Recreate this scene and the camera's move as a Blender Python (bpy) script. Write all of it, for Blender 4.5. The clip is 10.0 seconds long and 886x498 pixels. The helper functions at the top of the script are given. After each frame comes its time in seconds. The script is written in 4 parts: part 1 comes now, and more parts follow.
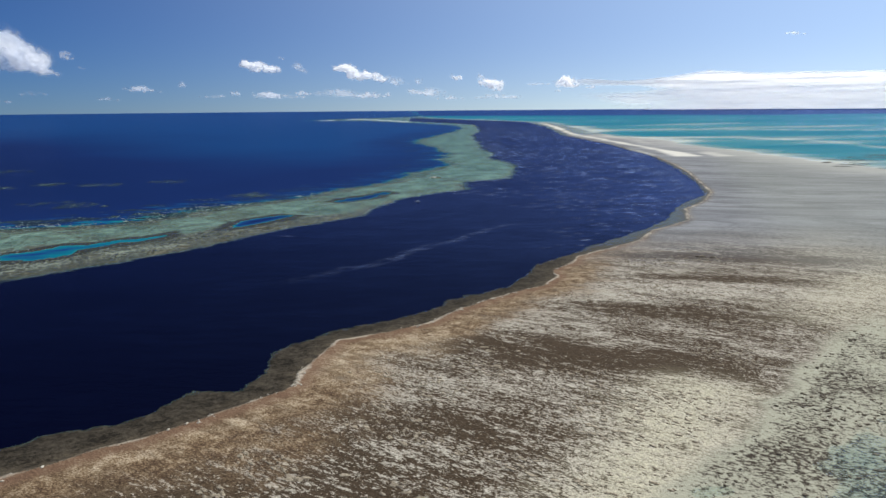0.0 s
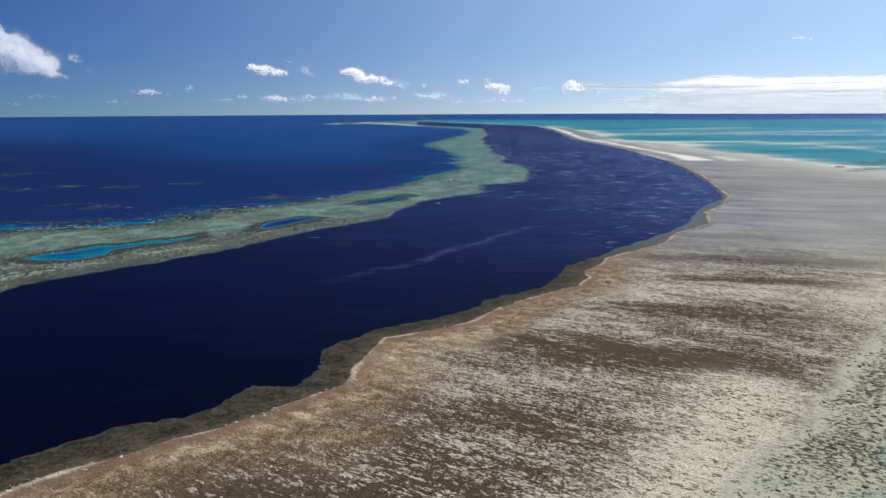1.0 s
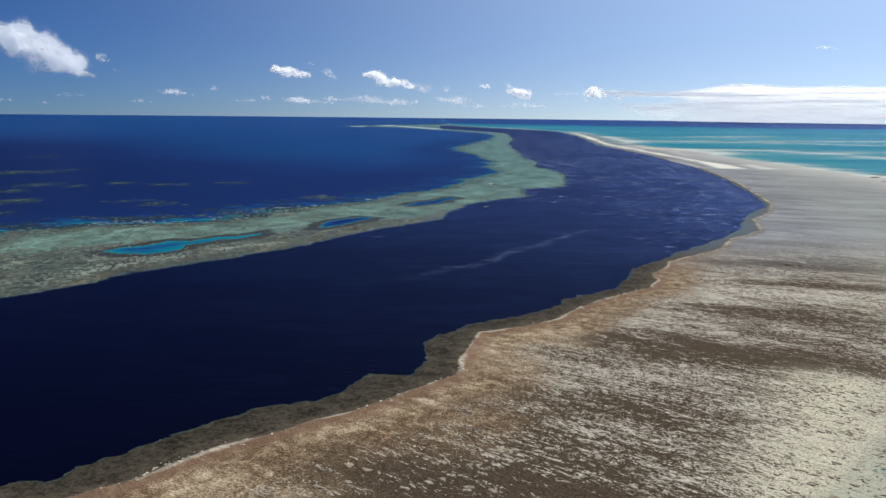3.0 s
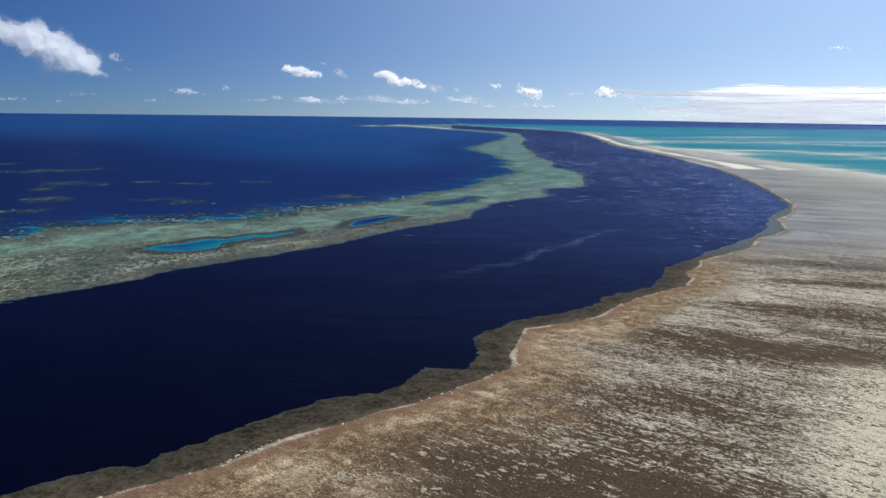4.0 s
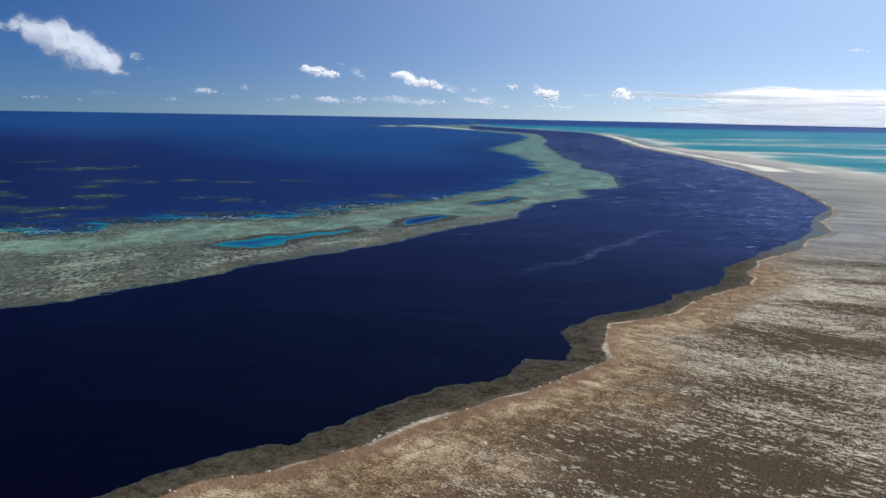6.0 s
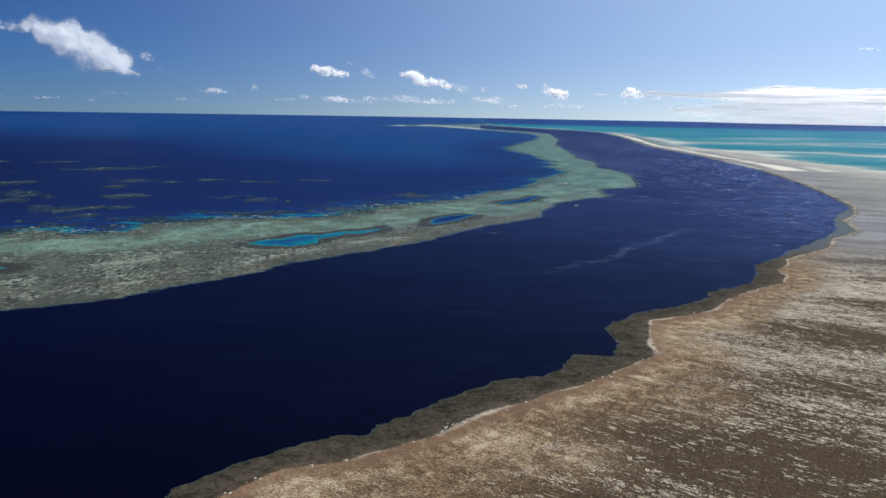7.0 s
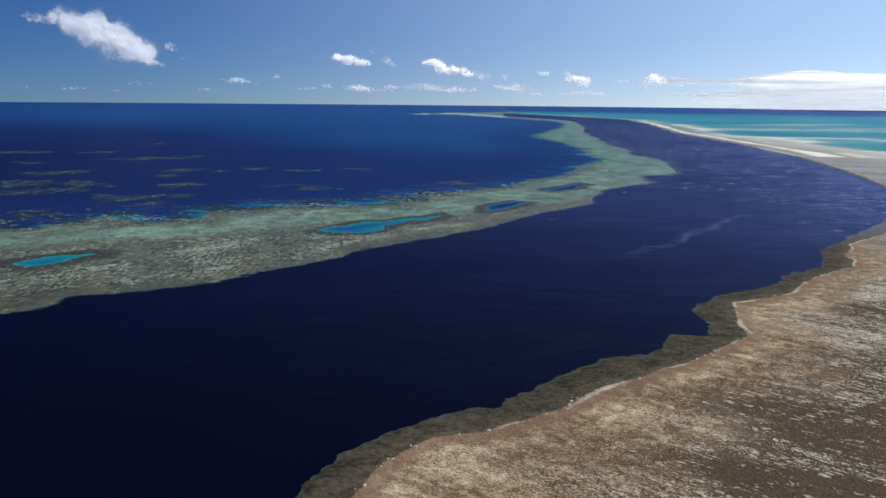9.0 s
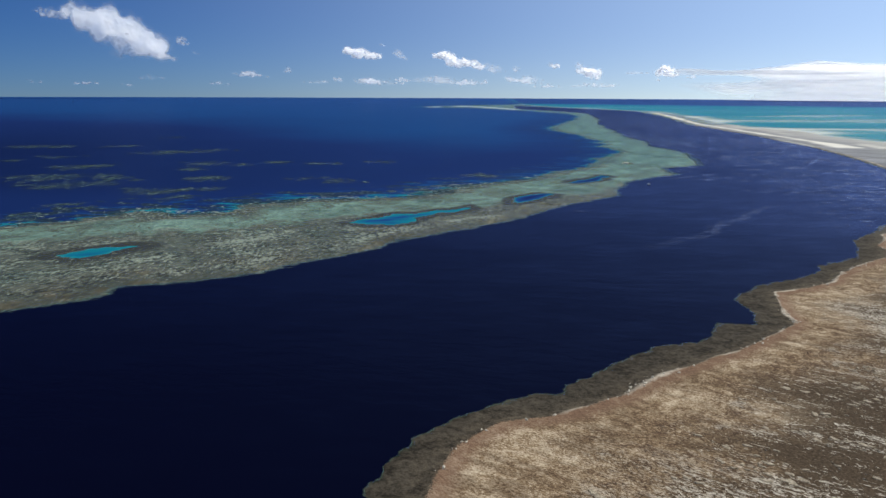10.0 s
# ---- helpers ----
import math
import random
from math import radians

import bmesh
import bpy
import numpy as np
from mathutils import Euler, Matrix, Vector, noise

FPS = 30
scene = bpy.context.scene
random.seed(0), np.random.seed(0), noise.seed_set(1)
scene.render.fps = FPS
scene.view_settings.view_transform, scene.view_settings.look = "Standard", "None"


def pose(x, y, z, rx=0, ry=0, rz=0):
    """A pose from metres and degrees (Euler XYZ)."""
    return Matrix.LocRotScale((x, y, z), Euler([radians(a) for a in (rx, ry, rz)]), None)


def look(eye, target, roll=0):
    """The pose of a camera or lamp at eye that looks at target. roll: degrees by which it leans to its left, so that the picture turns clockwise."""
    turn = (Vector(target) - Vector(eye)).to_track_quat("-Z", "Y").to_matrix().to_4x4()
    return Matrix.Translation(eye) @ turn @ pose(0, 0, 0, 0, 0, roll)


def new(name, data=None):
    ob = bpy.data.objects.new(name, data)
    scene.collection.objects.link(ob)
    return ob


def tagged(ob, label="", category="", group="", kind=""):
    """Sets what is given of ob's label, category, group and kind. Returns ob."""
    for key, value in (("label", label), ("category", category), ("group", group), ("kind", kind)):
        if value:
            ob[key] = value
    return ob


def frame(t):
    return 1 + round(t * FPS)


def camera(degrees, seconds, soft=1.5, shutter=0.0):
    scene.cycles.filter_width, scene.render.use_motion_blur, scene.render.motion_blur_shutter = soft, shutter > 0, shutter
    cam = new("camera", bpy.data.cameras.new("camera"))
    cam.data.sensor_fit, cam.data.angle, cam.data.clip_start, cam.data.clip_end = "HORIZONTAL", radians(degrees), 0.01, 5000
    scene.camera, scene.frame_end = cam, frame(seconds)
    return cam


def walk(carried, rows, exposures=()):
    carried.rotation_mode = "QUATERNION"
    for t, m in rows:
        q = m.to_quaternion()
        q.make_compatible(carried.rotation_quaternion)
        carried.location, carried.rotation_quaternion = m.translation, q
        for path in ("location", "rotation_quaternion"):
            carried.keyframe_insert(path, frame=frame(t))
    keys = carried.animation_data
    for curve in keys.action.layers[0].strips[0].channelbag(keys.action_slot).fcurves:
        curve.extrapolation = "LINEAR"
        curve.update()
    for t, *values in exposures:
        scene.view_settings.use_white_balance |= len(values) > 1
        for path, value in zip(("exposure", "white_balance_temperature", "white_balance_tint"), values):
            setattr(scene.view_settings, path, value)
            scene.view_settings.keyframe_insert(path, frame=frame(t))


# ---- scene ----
cam = camera(61.3, 10.0, soft=1.5)
# seconds, place in metres, turn in degrees
PATH = [
    (0.0, 0.47, 0.34, 89.77, 79.16, 0.46, -9.52),
    (0.5, -8.26, -1.41, 89.69, 79.30, 0.40, -9.49),
    (1.0, -17.03, -3.29, 89.66, 79.44, 0.29, -9.25),
    (1.5, -25.84, -5.29, 89.68, 79.57, 0.09, -9.01),
    (2.0, -34.69, -7.38, 89.73, 79.65, -0.15, -8.68),
    (2.5, -43.57, -9.57, 89.82, 79.72, -0.45, -8.39),
    (4.0, -70.30, -16.52, 90.21, 79.70, -0.70, -7.47),
    (4.5, -79.23, -18.92, 90.37, 79.69, -0.82, -7.25),
    (5.0, -88.15, -21.34, 90.53, 79.69, -0.93, -6.98),
    (5.5, -97.06, -23.78, 90.70, 79.71, -1.02, -6.82),
    (7.0, -123.68, -30.98, 91.11, 79.66, -0.93, -6.14),
    (7.5, -132.49, -33.31, 91.21, 79.54, -0.85, -5.91),
    (8.0, -141.25, -35.58, 91.27, 79.29, -0.79, -5.57),
    (8.5, -149.97, -37.77, 91.30, 79.04, -0.66, -5.29),
    (9.0, -158.64, -39.88, 91.29, 78.76, -0.53, -4.93),
    (9.5, -167.25, -41.89, 91.23, 78.51, -0.43, -4.62),
    (10.0, -175.79, -43.78, 91.12, 78.23, -0.26, -4.32),
]
walk(cam, [(t, pose(*p)) for t, *p in PATH])

# ---- world and sun ----
SUN_AZIMUTH, SUN_HEIGHT = 52.0, 42.0  # degrees clockwise from north (+y), and up
world = bpy.data.worlds.new("sky")
scene.world = world
world.use_nodes = True
wn, wl = world.node_tree.nodes, world.node_tree.links
sky = wn.new("ShaderNodeTexSky")
sky.sky_type, sky.sun_disc = "NISHITA", False
sky.sun_elevation, sky.sun_rotation = radians(SUN_HEIGHT), radians(SUN_AZIMUTH)
sky.altitude, sky.air_density, sky.dust_density, sky.ozone_density = 0, 0.70, 0.2, 6.0
wn["Background"].inputs["Strength"].default_value = 0.042
tint = wn.new("ShaderNodeMix")
tint.data_type, tint.blend_type = "RGBA", "MULTIPLY"
tint.inputs[0].default_value, tint.inputs[7].default_value = 1.0, (0.325, 0.775, 1.38, 1.0)
wl.new(sky.outputs[0], tint.inputs[6])
lift = wn.new("ShaderNodeVectorMath")  # the sea's rim lies a little below eye level
lift.operation, lift.inputs[1].default_value = "ADD", (0, 0, 0.014)
wl.new(wn.new("ShaderNodeTexCoord").outputs["Generated"], lift.inputs[0])
wl.new(lift.outputs[0], sky.inputs["Vector"])
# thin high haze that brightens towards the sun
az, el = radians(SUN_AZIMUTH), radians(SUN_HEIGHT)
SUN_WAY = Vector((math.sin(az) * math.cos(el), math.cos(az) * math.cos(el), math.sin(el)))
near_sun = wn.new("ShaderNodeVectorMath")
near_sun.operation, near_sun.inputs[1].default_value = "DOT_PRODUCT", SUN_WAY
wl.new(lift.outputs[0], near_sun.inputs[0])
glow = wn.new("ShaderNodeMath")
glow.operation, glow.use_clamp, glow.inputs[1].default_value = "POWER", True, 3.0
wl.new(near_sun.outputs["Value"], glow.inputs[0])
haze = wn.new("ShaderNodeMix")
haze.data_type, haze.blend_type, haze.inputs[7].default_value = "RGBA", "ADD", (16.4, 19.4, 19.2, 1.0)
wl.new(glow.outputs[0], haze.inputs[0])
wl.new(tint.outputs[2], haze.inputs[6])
# pale sea haze, thickest at the horizon
split = wn.new("ShaderNodeSeparateXYZ")
wl.new(lift.outputs[0], split.inputs[0])
low = wn.new("ShaderNodeMath")
low.operation, low.use_clamp, low.inputs[0].default_value = "SUBTRACT", True, 1.0
wl.new(split.outputs["Z"], low.inputs[1])
fall = wn.new("ShaderNodeMath")
fall.operation, fall.inputs[1].default_value = "POWER", 20.0
wl.new(low.outputs[0], fall.inputs[0])
mist = wn.new("ShaderNodeMix")
mist.data_type, mist.blend_type, mist.inputs[7].default_value = "RGBA", "ADD", (28.0, 23.0, 14.0, 1.0)
sunlit = wn.new("ShaderNodeMath")
sunlit.operation, sunlit.use_clamp = "MULTIPLY", True
wl.new(fall.outputs[0], sunlit.inputs[0])
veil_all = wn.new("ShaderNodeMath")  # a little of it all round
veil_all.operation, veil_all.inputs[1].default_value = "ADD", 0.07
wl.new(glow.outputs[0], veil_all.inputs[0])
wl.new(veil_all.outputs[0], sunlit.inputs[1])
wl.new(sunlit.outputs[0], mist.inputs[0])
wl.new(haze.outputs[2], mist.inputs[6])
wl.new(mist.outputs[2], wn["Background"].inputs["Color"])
sun = new("sun", bpy.data.lights.new("sun", "SUN"))
sun.data.energy, sun.data.angle, sun.data.color = 4.2, radians(0.53), (1.0, 0.935, 0.80)
sun.matrix_world = look(SUN_WAY * 900, (0, 0, 0))


# ---- node helpers ----
class Nodes:
    """Short hand for the nodes of one material."""

    def __init__(self, name):
        self.mat = bpy.data.materials.new(name)
        self.mat.use_nodes = True
        self.tree = self.mat.node_tree
        self.tree.nodes.clear()
        self.out = self.tree.nodes.new("ShaderNodeOutputMaterial")

    def node(self, kind, **values):
        n = self.tree.nodes.new(kind)
        for key, value in values.items():
            setattr(n, key, value)
        return n

    def put(self, socket, value):
        if isinstance(value, bpy.types.NodeSocket):
            self.tree.links.new(value, socket)
        elif isinstance(value, tuple) and len(value) == 3 and socket.type == "RGBA":
            socket.default_value = (*value, 1.0)
        else:
            socket.default_value = value

    def math(self, op, a, b=0.0, c=0.0, clamp=False):
        n = self.node("ShaderNodeMath", operation=op, use_clamp=clamp)
        for s, v in zip(n.inputs, (a, b, c)):
            self.put(s, v)
        return n.outputs[0]

    def ramp(self, value, low, high, smooth=True):
        """0 below low, 1 above high."""
        n = self.node("ShaderNodeMapRange", interpolation_type="SMOOTHSTEP" if smooth else "LINEAR")
        for s, v in zip(n.inputs, (value, low, high, 0.0, 1.0)):
            self.put(s, v)
        return n.outputs[0]

    def mix(self, fac, a, b):
        n = self.node("ShaderNodeMix", data_type="RGBA")
        self.put(n.inputs[0], fac)
        self.put(n.inputs[6], a)
        self.put(n.inputs[7], b)
        return n.outputs[2]

    def attr(self, name):
        return self.node("ShaderNodeAttribute", attribute_name=name).outputs["Fac"]

    def place(self, turn=0.0, scale=(1, 1, 1), where=None):
        v = where or self.node("ShaderNodeNewGeometry").outputs["Position"]
        m = self.node("ShaderNodeMapping", vector_type="TEXTURE")
        self.put(m.inputs["Vector"], v)
        m.inputs["Rotation"].default_value = (0, 0, radians(-turn))
        m.inputs["Scale"].default_value = [1 / k for k in scale]
        return m.outputs[0]

    def noise(self, where, scale=1.0, detail=4.0, rough=0.55, warp=0.0):
        n = self.node("ShaderNodeTexNoise")
        self.put(n.inputs["Vector"], where)
        for key, v in (("Scale", scale), ("Detail", detail), ("Roughness", rough), ("Distortion", warp)):
            n.inputs[key].default_value = v
        return n.outputs[0]

    def colours(self, value, *stops):
        n = self.node("ShaderNodeValToRGB")
        while len(n.color_ramp.elements) < len(stops):
            n.color_ramp.elements.new(0.5)
        for e, (at, colour) in zip(n.color_ramp.elements, stops):
            e.position, e.color = at, (*colour, 1.0)
        self.put(n.inputs[0], value)
        return n.outputs[0]

    def bump(self, height, distance=0.1, strength=1.0):
        n = self.node("ShaderNodeBump")
        n.inputs["Strength"].default_value, n.inputs["Distance"].default_value = strength, distance
        self.put(n.inputs["Height"], height)
        return n.outputs[0]

    def principled(self, colour, rough=0.8, spec=0.3, normal=None):
        n = self.node("ShaderNodeBsdfPrincipled")
        self.put(n.inputs["Base Color"], colour)
        self.put(n.inputs["Roughness"], rough)
        self.put(n.inputs["Specular IOR Level"], spec)
        if normal:
            self.put(n.inputs["Normal"], normal)
        return n.outputs[0]

    def done(self, shader):
        self.tree.links.new(shader, self.out.inputs["Surface"])
        return self.mat


# ---- materials ----
def reef_material():
    m = Nodes("reef")
    streak = m.place(47, (0.34, 1.0, 1.0))
    wide = m.place(40, (0.028, 0.11, 0.1))
    plain = m.place()
    n_patch = m.noise(streak, 0.95, 7.0, 0.66, 0.4)
    n_small = m.noise(m.place(42, (0.52, 1.0, 1.0)), 2.3, 5.0, 0.68)
    n_wide = m.noise(wide, 1.0, 4.0, 0.55, 0.5)
    n_fine = m.noise(plain, 1.6, 6.0, 0.7)
    n_spot = m.noise(plain, 0.045, 4.0, 0.55)
    crest, pale, dark = m.attr("crest"), m.attr("pale"), m.attr("dark")
    left, far, sand, shoal = m.attr("left"), m.attr("far"), m.attr("sand"), m.attr("shoal")
    # brown algal turf with pale coral and rubble in streaks
    brown = m.mix(m.ramp(n_fine, 0.3, 0.7), (0.027, 0.0192, 0.0128), (0.108, 0.078, 0.052))
    white = m.mix(m.ramp(n_fine, 0.3, 0.7), (0.24, 0.216, 0.178), (0.69, 0.645, 0.565))
    n_run = m.noise(m.place(41, (0.085, 0.40, 1.0)), 1.0, 4.0, 0.6, 0.6)
    level = m.math("MULTIPLY_ADD", pale, -0.08, 0.522)
    level = m.math("MULTIPLY_ADD", dark, 0.085, level)
    level = m.math("MULTIPLY_ADD", m.attr("dense"), -0.075, level)
    level = m.math("MULTIPLY_ADD", m.math("SUBTRACT", n_wide, 0.5), -0.20, level)
    level = m.math("MULTIPLY_ADD", m.math("SUBTRACT", n_run, 0.5), m.math("MULTIPLY_ADD", dark, -0.24, -0.20), level)
    mixed = m.math("MULTIPLY_ADD", n_small, 0.54, m.math("MULTIPLY", n_patch, 0.46))
    cover = m.ramp(mixed, m.math("SUBTRACT", level, 0.013), m.math("ADD", level, 0.015))
    flat = m.mix(cover, brown, white)
    # sandy ground
    sandy = m.mix(m.ramp(n_fine, 0.3, 0.7), (0.34, 0.315, 0.23), (0.76, 0.725, 0.56))
    flat = m.mix(m.math("MULTIPLY", m.math("MULTIPLY", pale, m.ramp(mixed, 0.40, 0.55)), 0.92), flat, sandy)
    # tan turf behind the crest, red algae next to it
    grain = m.math("MULTIPLY_ADD", n_small, 0.4, m.math("MULTIPLY_ADD", n_fine, 0.3, m.math("MULTIPLY", m.noise(plain, 0.22, 5.0, 0.6, 0.6), 0.3)))
    tan = m.colours(m.math("MULTIPLY_ADD", m.attr("bleached"), 0.3, m.ramp(grain, 0.35, 0.68)), (0.0, (0.035, 0.022, 0.015)), (0.32, (0.108, 0.069, 0.043)), (0.58, (0.245, 0.172, 0.103)), (1.0, (0.57, 0.475, 0.355)))
    tan = m.mix(m.math("MULTIPLY", m.ramp(m.noise(wide, 1.7, 3.0, 0.5, 0.8), 0.45, 0.65), 0.6), tan, m.mix(m.ramp(n_small, 0.35, 0.65), (0.055, 0.036, 0.022), (0.19, 0.128, 0.078)))
    turf = m.attr("turf")
    edge = m.math("MULTIPLY_ADD", m.math("SUBTRACT", n_spot, 0.5), 46.0, turf)
    edge = m.math("MULTIPLY_ADD", m.math("SUBTRACT", n_patch, 0.5), 24.0, edge)
    flat = m.mix(m.math("MULTIPLY", m.math("MULTIPLY", m.ramp(edge, 40.0, 8.0), m.ramp(dark, 0.9, 0.3)), m.math("MULTIPLY_ADD", far, -0.9, 1.0)), flat, tan)
    red = m.mix(n_fine, (0.095, 0.055, 0.037), (0.285, 0.178, 0.122))
    edge2 = m.math("MULTIPLY_ADD", m.math("SUBTRACT", n_fine, 0.5), 4.0, crest)
    flat = m.mix(m.math("MULTIPLY", m.ramp(edge2, 8.5, 2.0), m.math("MULTIPLY_ADD", far, -0.70, 0.75)), flat, red)
    # far flats, greyer and bluer with distance, in long bands
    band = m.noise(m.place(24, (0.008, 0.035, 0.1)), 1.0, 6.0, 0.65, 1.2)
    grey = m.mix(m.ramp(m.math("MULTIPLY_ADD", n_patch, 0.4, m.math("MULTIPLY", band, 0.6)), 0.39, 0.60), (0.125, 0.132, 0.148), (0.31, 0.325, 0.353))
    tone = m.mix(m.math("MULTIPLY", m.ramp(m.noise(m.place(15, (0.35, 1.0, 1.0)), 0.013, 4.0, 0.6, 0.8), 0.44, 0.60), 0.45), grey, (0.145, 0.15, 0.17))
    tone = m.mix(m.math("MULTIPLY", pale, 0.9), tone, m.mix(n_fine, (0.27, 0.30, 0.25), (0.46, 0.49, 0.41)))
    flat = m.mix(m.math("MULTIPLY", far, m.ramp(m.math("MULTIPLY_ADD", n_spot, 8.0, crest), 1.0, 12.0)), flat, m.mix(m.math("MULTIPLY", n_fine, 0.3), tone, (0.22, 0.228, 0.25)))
    # shelf below the crest, and the pale crest itself
    n_shelf = m.noise(plain, 0.12, 6.0, 0.62, 0.4)
    n_grit = m.noise(plain, 0.55, 6.0, 0.72, 0.3)
    shelf = m.mix(m.ramp(m.math("MULTIPLY_ADD", n_shelf, 0.35, m.math("MULTIPLY_ADD", n_grit, 0.45, m.math("MULTIPLY", n_fine, 0.2))), 0.40, 0.62), (0.0145, 0.0123, 0.0095), (0.082, 0.070, 0.054))
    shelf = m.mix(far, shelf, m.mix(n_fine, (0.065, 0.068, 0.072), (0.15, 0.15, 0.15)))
    blotch = m.ramp(m.noise(plain, 0.28, 5.0, 0.65, 0.5), 0.42, 0.58)
    shelf = m.mix(m.math("MULTIPLY", m.ramp(edge2, -9.0, -0.5), m.math("MULTIPLY_ADD", blotch, 0.45, 0.08)), shelf, m.mix(far, m.mix(n_fine, (0.055, 0.043, 0.03), (0.20, 0.165, 0.12)), (0.10, 0.10, 0.10)))
    flat = m.mix(m.ramp(edge2, 0.6, -0.4), flat, shelf)
    line = m.math("ABSOLUTE", m.math("MULTIPLY_ADD", m.math("SUBTRACT", m.noise(plain, 0.35, 4.0, 0.6), 0.5), 3.0, crest))
    gaps = m.math("MULTIPLY", m.ramp(m.noise(plain, 0.05, 3.0, 0.6), 0.42, 0.62), m.ramp(n_small, 0.34, 0.52))
    flat = m.mix(m.math("MULTIPLY", m.ramp(line, m.math("MULTIPLY_ADD", m.math("MAXIMUM", m.attr("rubble"), 0.0), 1.3, m.math("MULTIPLY_ADD", gaps, 1.2, m.math("MULTIPLY_ADD", far, 1.3, 0.3))), 0.1), m.math("MULTIPLY_ADD", gaps, 0.65, m.math("MULTIPLY_ADD", m.attr("rubble"), 0.25, 0.12))), flat, (0.58, 0.52, 0.43))
    # shoal with dark coral on pale sand
    spread_n = m.math("MULTIPLY", m.math("SUBTRACT", m.noise(plain, 0.028, 4.0, 0.6, 0.4), 0.5), 0.22)
    heads = m.math("ADD", m.math("MULTIPLY_ADD", n_small, 0.42, m.math("MULTIPLY", m.noise(m.place(38, (0.7, 1.0, 1.0)), 0.75, 6.0, 0.68, 0.6), 0.58)), spread_n)
    clumps = m.ramp(heads, m.math("MULTIPLY_ADD", shoal, -0.08, 0.586), m.math("MULTIPLY_ADD", shoal, -0.08, 0.606))
    flat = m.mix(m.ramp(shoal, 0.0, 0.5), flat, m.mix(clumps, m.mix(m.math("MULTIPLY_ADD", n_small, 0.6, m.math("MULTIPLY", n_fine, 0.4)), (0.16, 0.16, 0.125), (0.70, 0.69, 0.56)), m.mix(n_fine, (0.026, 0.021, 0.017), (0.10, 0.082, 0.066))))
    # reef on the far side of the channel
    n_l = m.noise(m.place(6, (1.0, 0.40, 1.0)), 0.5, 5.0, 0.66, 0.6)
    n_lw = m.noise(m.place(-40, (0.02, 0.03, 0.1)), 1.0, 5.0, 0.6, 0.8)
    n_b = m.noise(m.place(6, (1.0, 0.42, 1.0)), 0.55, 5.0, 0.68, 0.5)
    n_lm = m.noise(plain, 0.055, 5.0, 0.6, 0.5)
    n_lc = m.noise(m.place(12, (0.6, 0.26, 1.0)), 0.75, 5.0, 0.68, 0.8)
    across, weed = m.attr("across"), m.attr("weed")
    n_lf = m.noise(m.place(14, (0.030, 0.022, 1.0)), 1.0, 6.0, 0.66, 0.8)
    grade = m.math("MULTIPLY_ADD", n_lm, 0.30, m.math("MULTIPLY_ADD", n_lc, 0.30, m.math("MULTIPLY", n_lf, 0.40)))
    left_c = m.mix(m.ramp(grade, 0.40, 0.60), (0.063, 0.100, 0.082), (0.25, 0.365, 0.30))
    left_c = m.mix(m.math("MULTIPLY", m.ramp(n_lw, 0.47, 0.60), 0.72), left_c, m.mix(n_fine, (0.06, 0.07, 0.05), (0.17, 0.185, 0.14)))
    left_c = m.mix(m.math("MULTIPLY", m.ramp(n_b, 0.56, 0.62), 0.65), left_c, (0.05, 0.052, 0.04))
    left_c = m.mix(m.math("MULTIPLY", m.ramp(n_b, 0.43, 0.37), 0.5), left_c, (0.42, 0.47, 0.38))
    # brown weedy ground with pale coral, towards the channel
    weedy = m.mix(m.ramp(m.math("MULTIPLY_ADD", n_lc, 0.6, m.math("MULTIPLY", n_lm, 0.4)), 0.38, 0.60), (0.018, 0.0175, 0.0125), (0.135, 0.13, 0.10))
    clump = m.math("MULTIPLY_ADD", n_lc, 0.55, m.math("MULTIPLY", n_b, 0.45))
    thin = m.math("MULTIPLY_ADD", m.math("SUBTRACT", n_lw, 0.5), 0.42, m.math("MULTIPLY_ADD", m.math("SUBTRACT", n_lm, 0.5), 0.22, 0.56))
    weedy = m.mix(m.ramp(clump, m.math("SUBTRACT", thin, 0.035), m.math("ADD", thin, 0.035)), weedy, m.mix(n_fine, (0.19, 0.195, 0.155), (0.46, 0.465, 0.38)))
    left_c = m.mix(m.ramp(m.math("MULTIPLY_ADD", m.math("SUBTRACT", n_lm, 0.5), 2.2, m.math("MULTIPLY_ADD", m.math("SUBTRACT", n_lc, 0.5), 0.7, weed)), 0.30, 0.70), left_c, weedy)
    # broken dark coral along the lagoon and at the very edge of the drop
    inner = m.ramp(m.math("MULTIPLY_ADD", m.math("SUBTRACT", n_lw, 0.5), 0.7, m.math("MULTIPLY_ADD", m.math("SUBTRACT", n_lc, 0.5), 0.25, across)), 0.80, 0.93)
    left_c = m.mix(m.math("MULTIPLY", inner, 0.85), left_c, m.mix(m.ramp(n_b, 0.55, 0.60), m.mix(n_fine, (0.022, 0.023, 0.018), (0.08, 0.08, 0.06)), (0.36, 0.37, 0.31)))
    left_c = m.mix(m.math("MULTIPLY", m.ramp(m.attr("rim"), 0.80, 1.0), 0.6), left_c, m.mix(n_fine, (0.030, 0.030, 0.021), (0.10, 0.093, 0.068)))
    # dark coral ring round the pools, with the rim's shade painted in
    ring = m.math("MULTIPLY_ADD", m.math("SUBTRACT", n_l, 0.5), 1.0, m.attr("pit"))
    left_c = m.mix(m.ramp(ring, 0.32, 0.6), left_c, m.mix(m.ramp(n_l, 0.60, 0.66), m.mix(n_fine, (0.014, 0.0138, 0.011), (0.06, 0.056, 0.045)), (0.30, 0.30, 0.25)))
    flat = m.mix(left, flat, left_c)
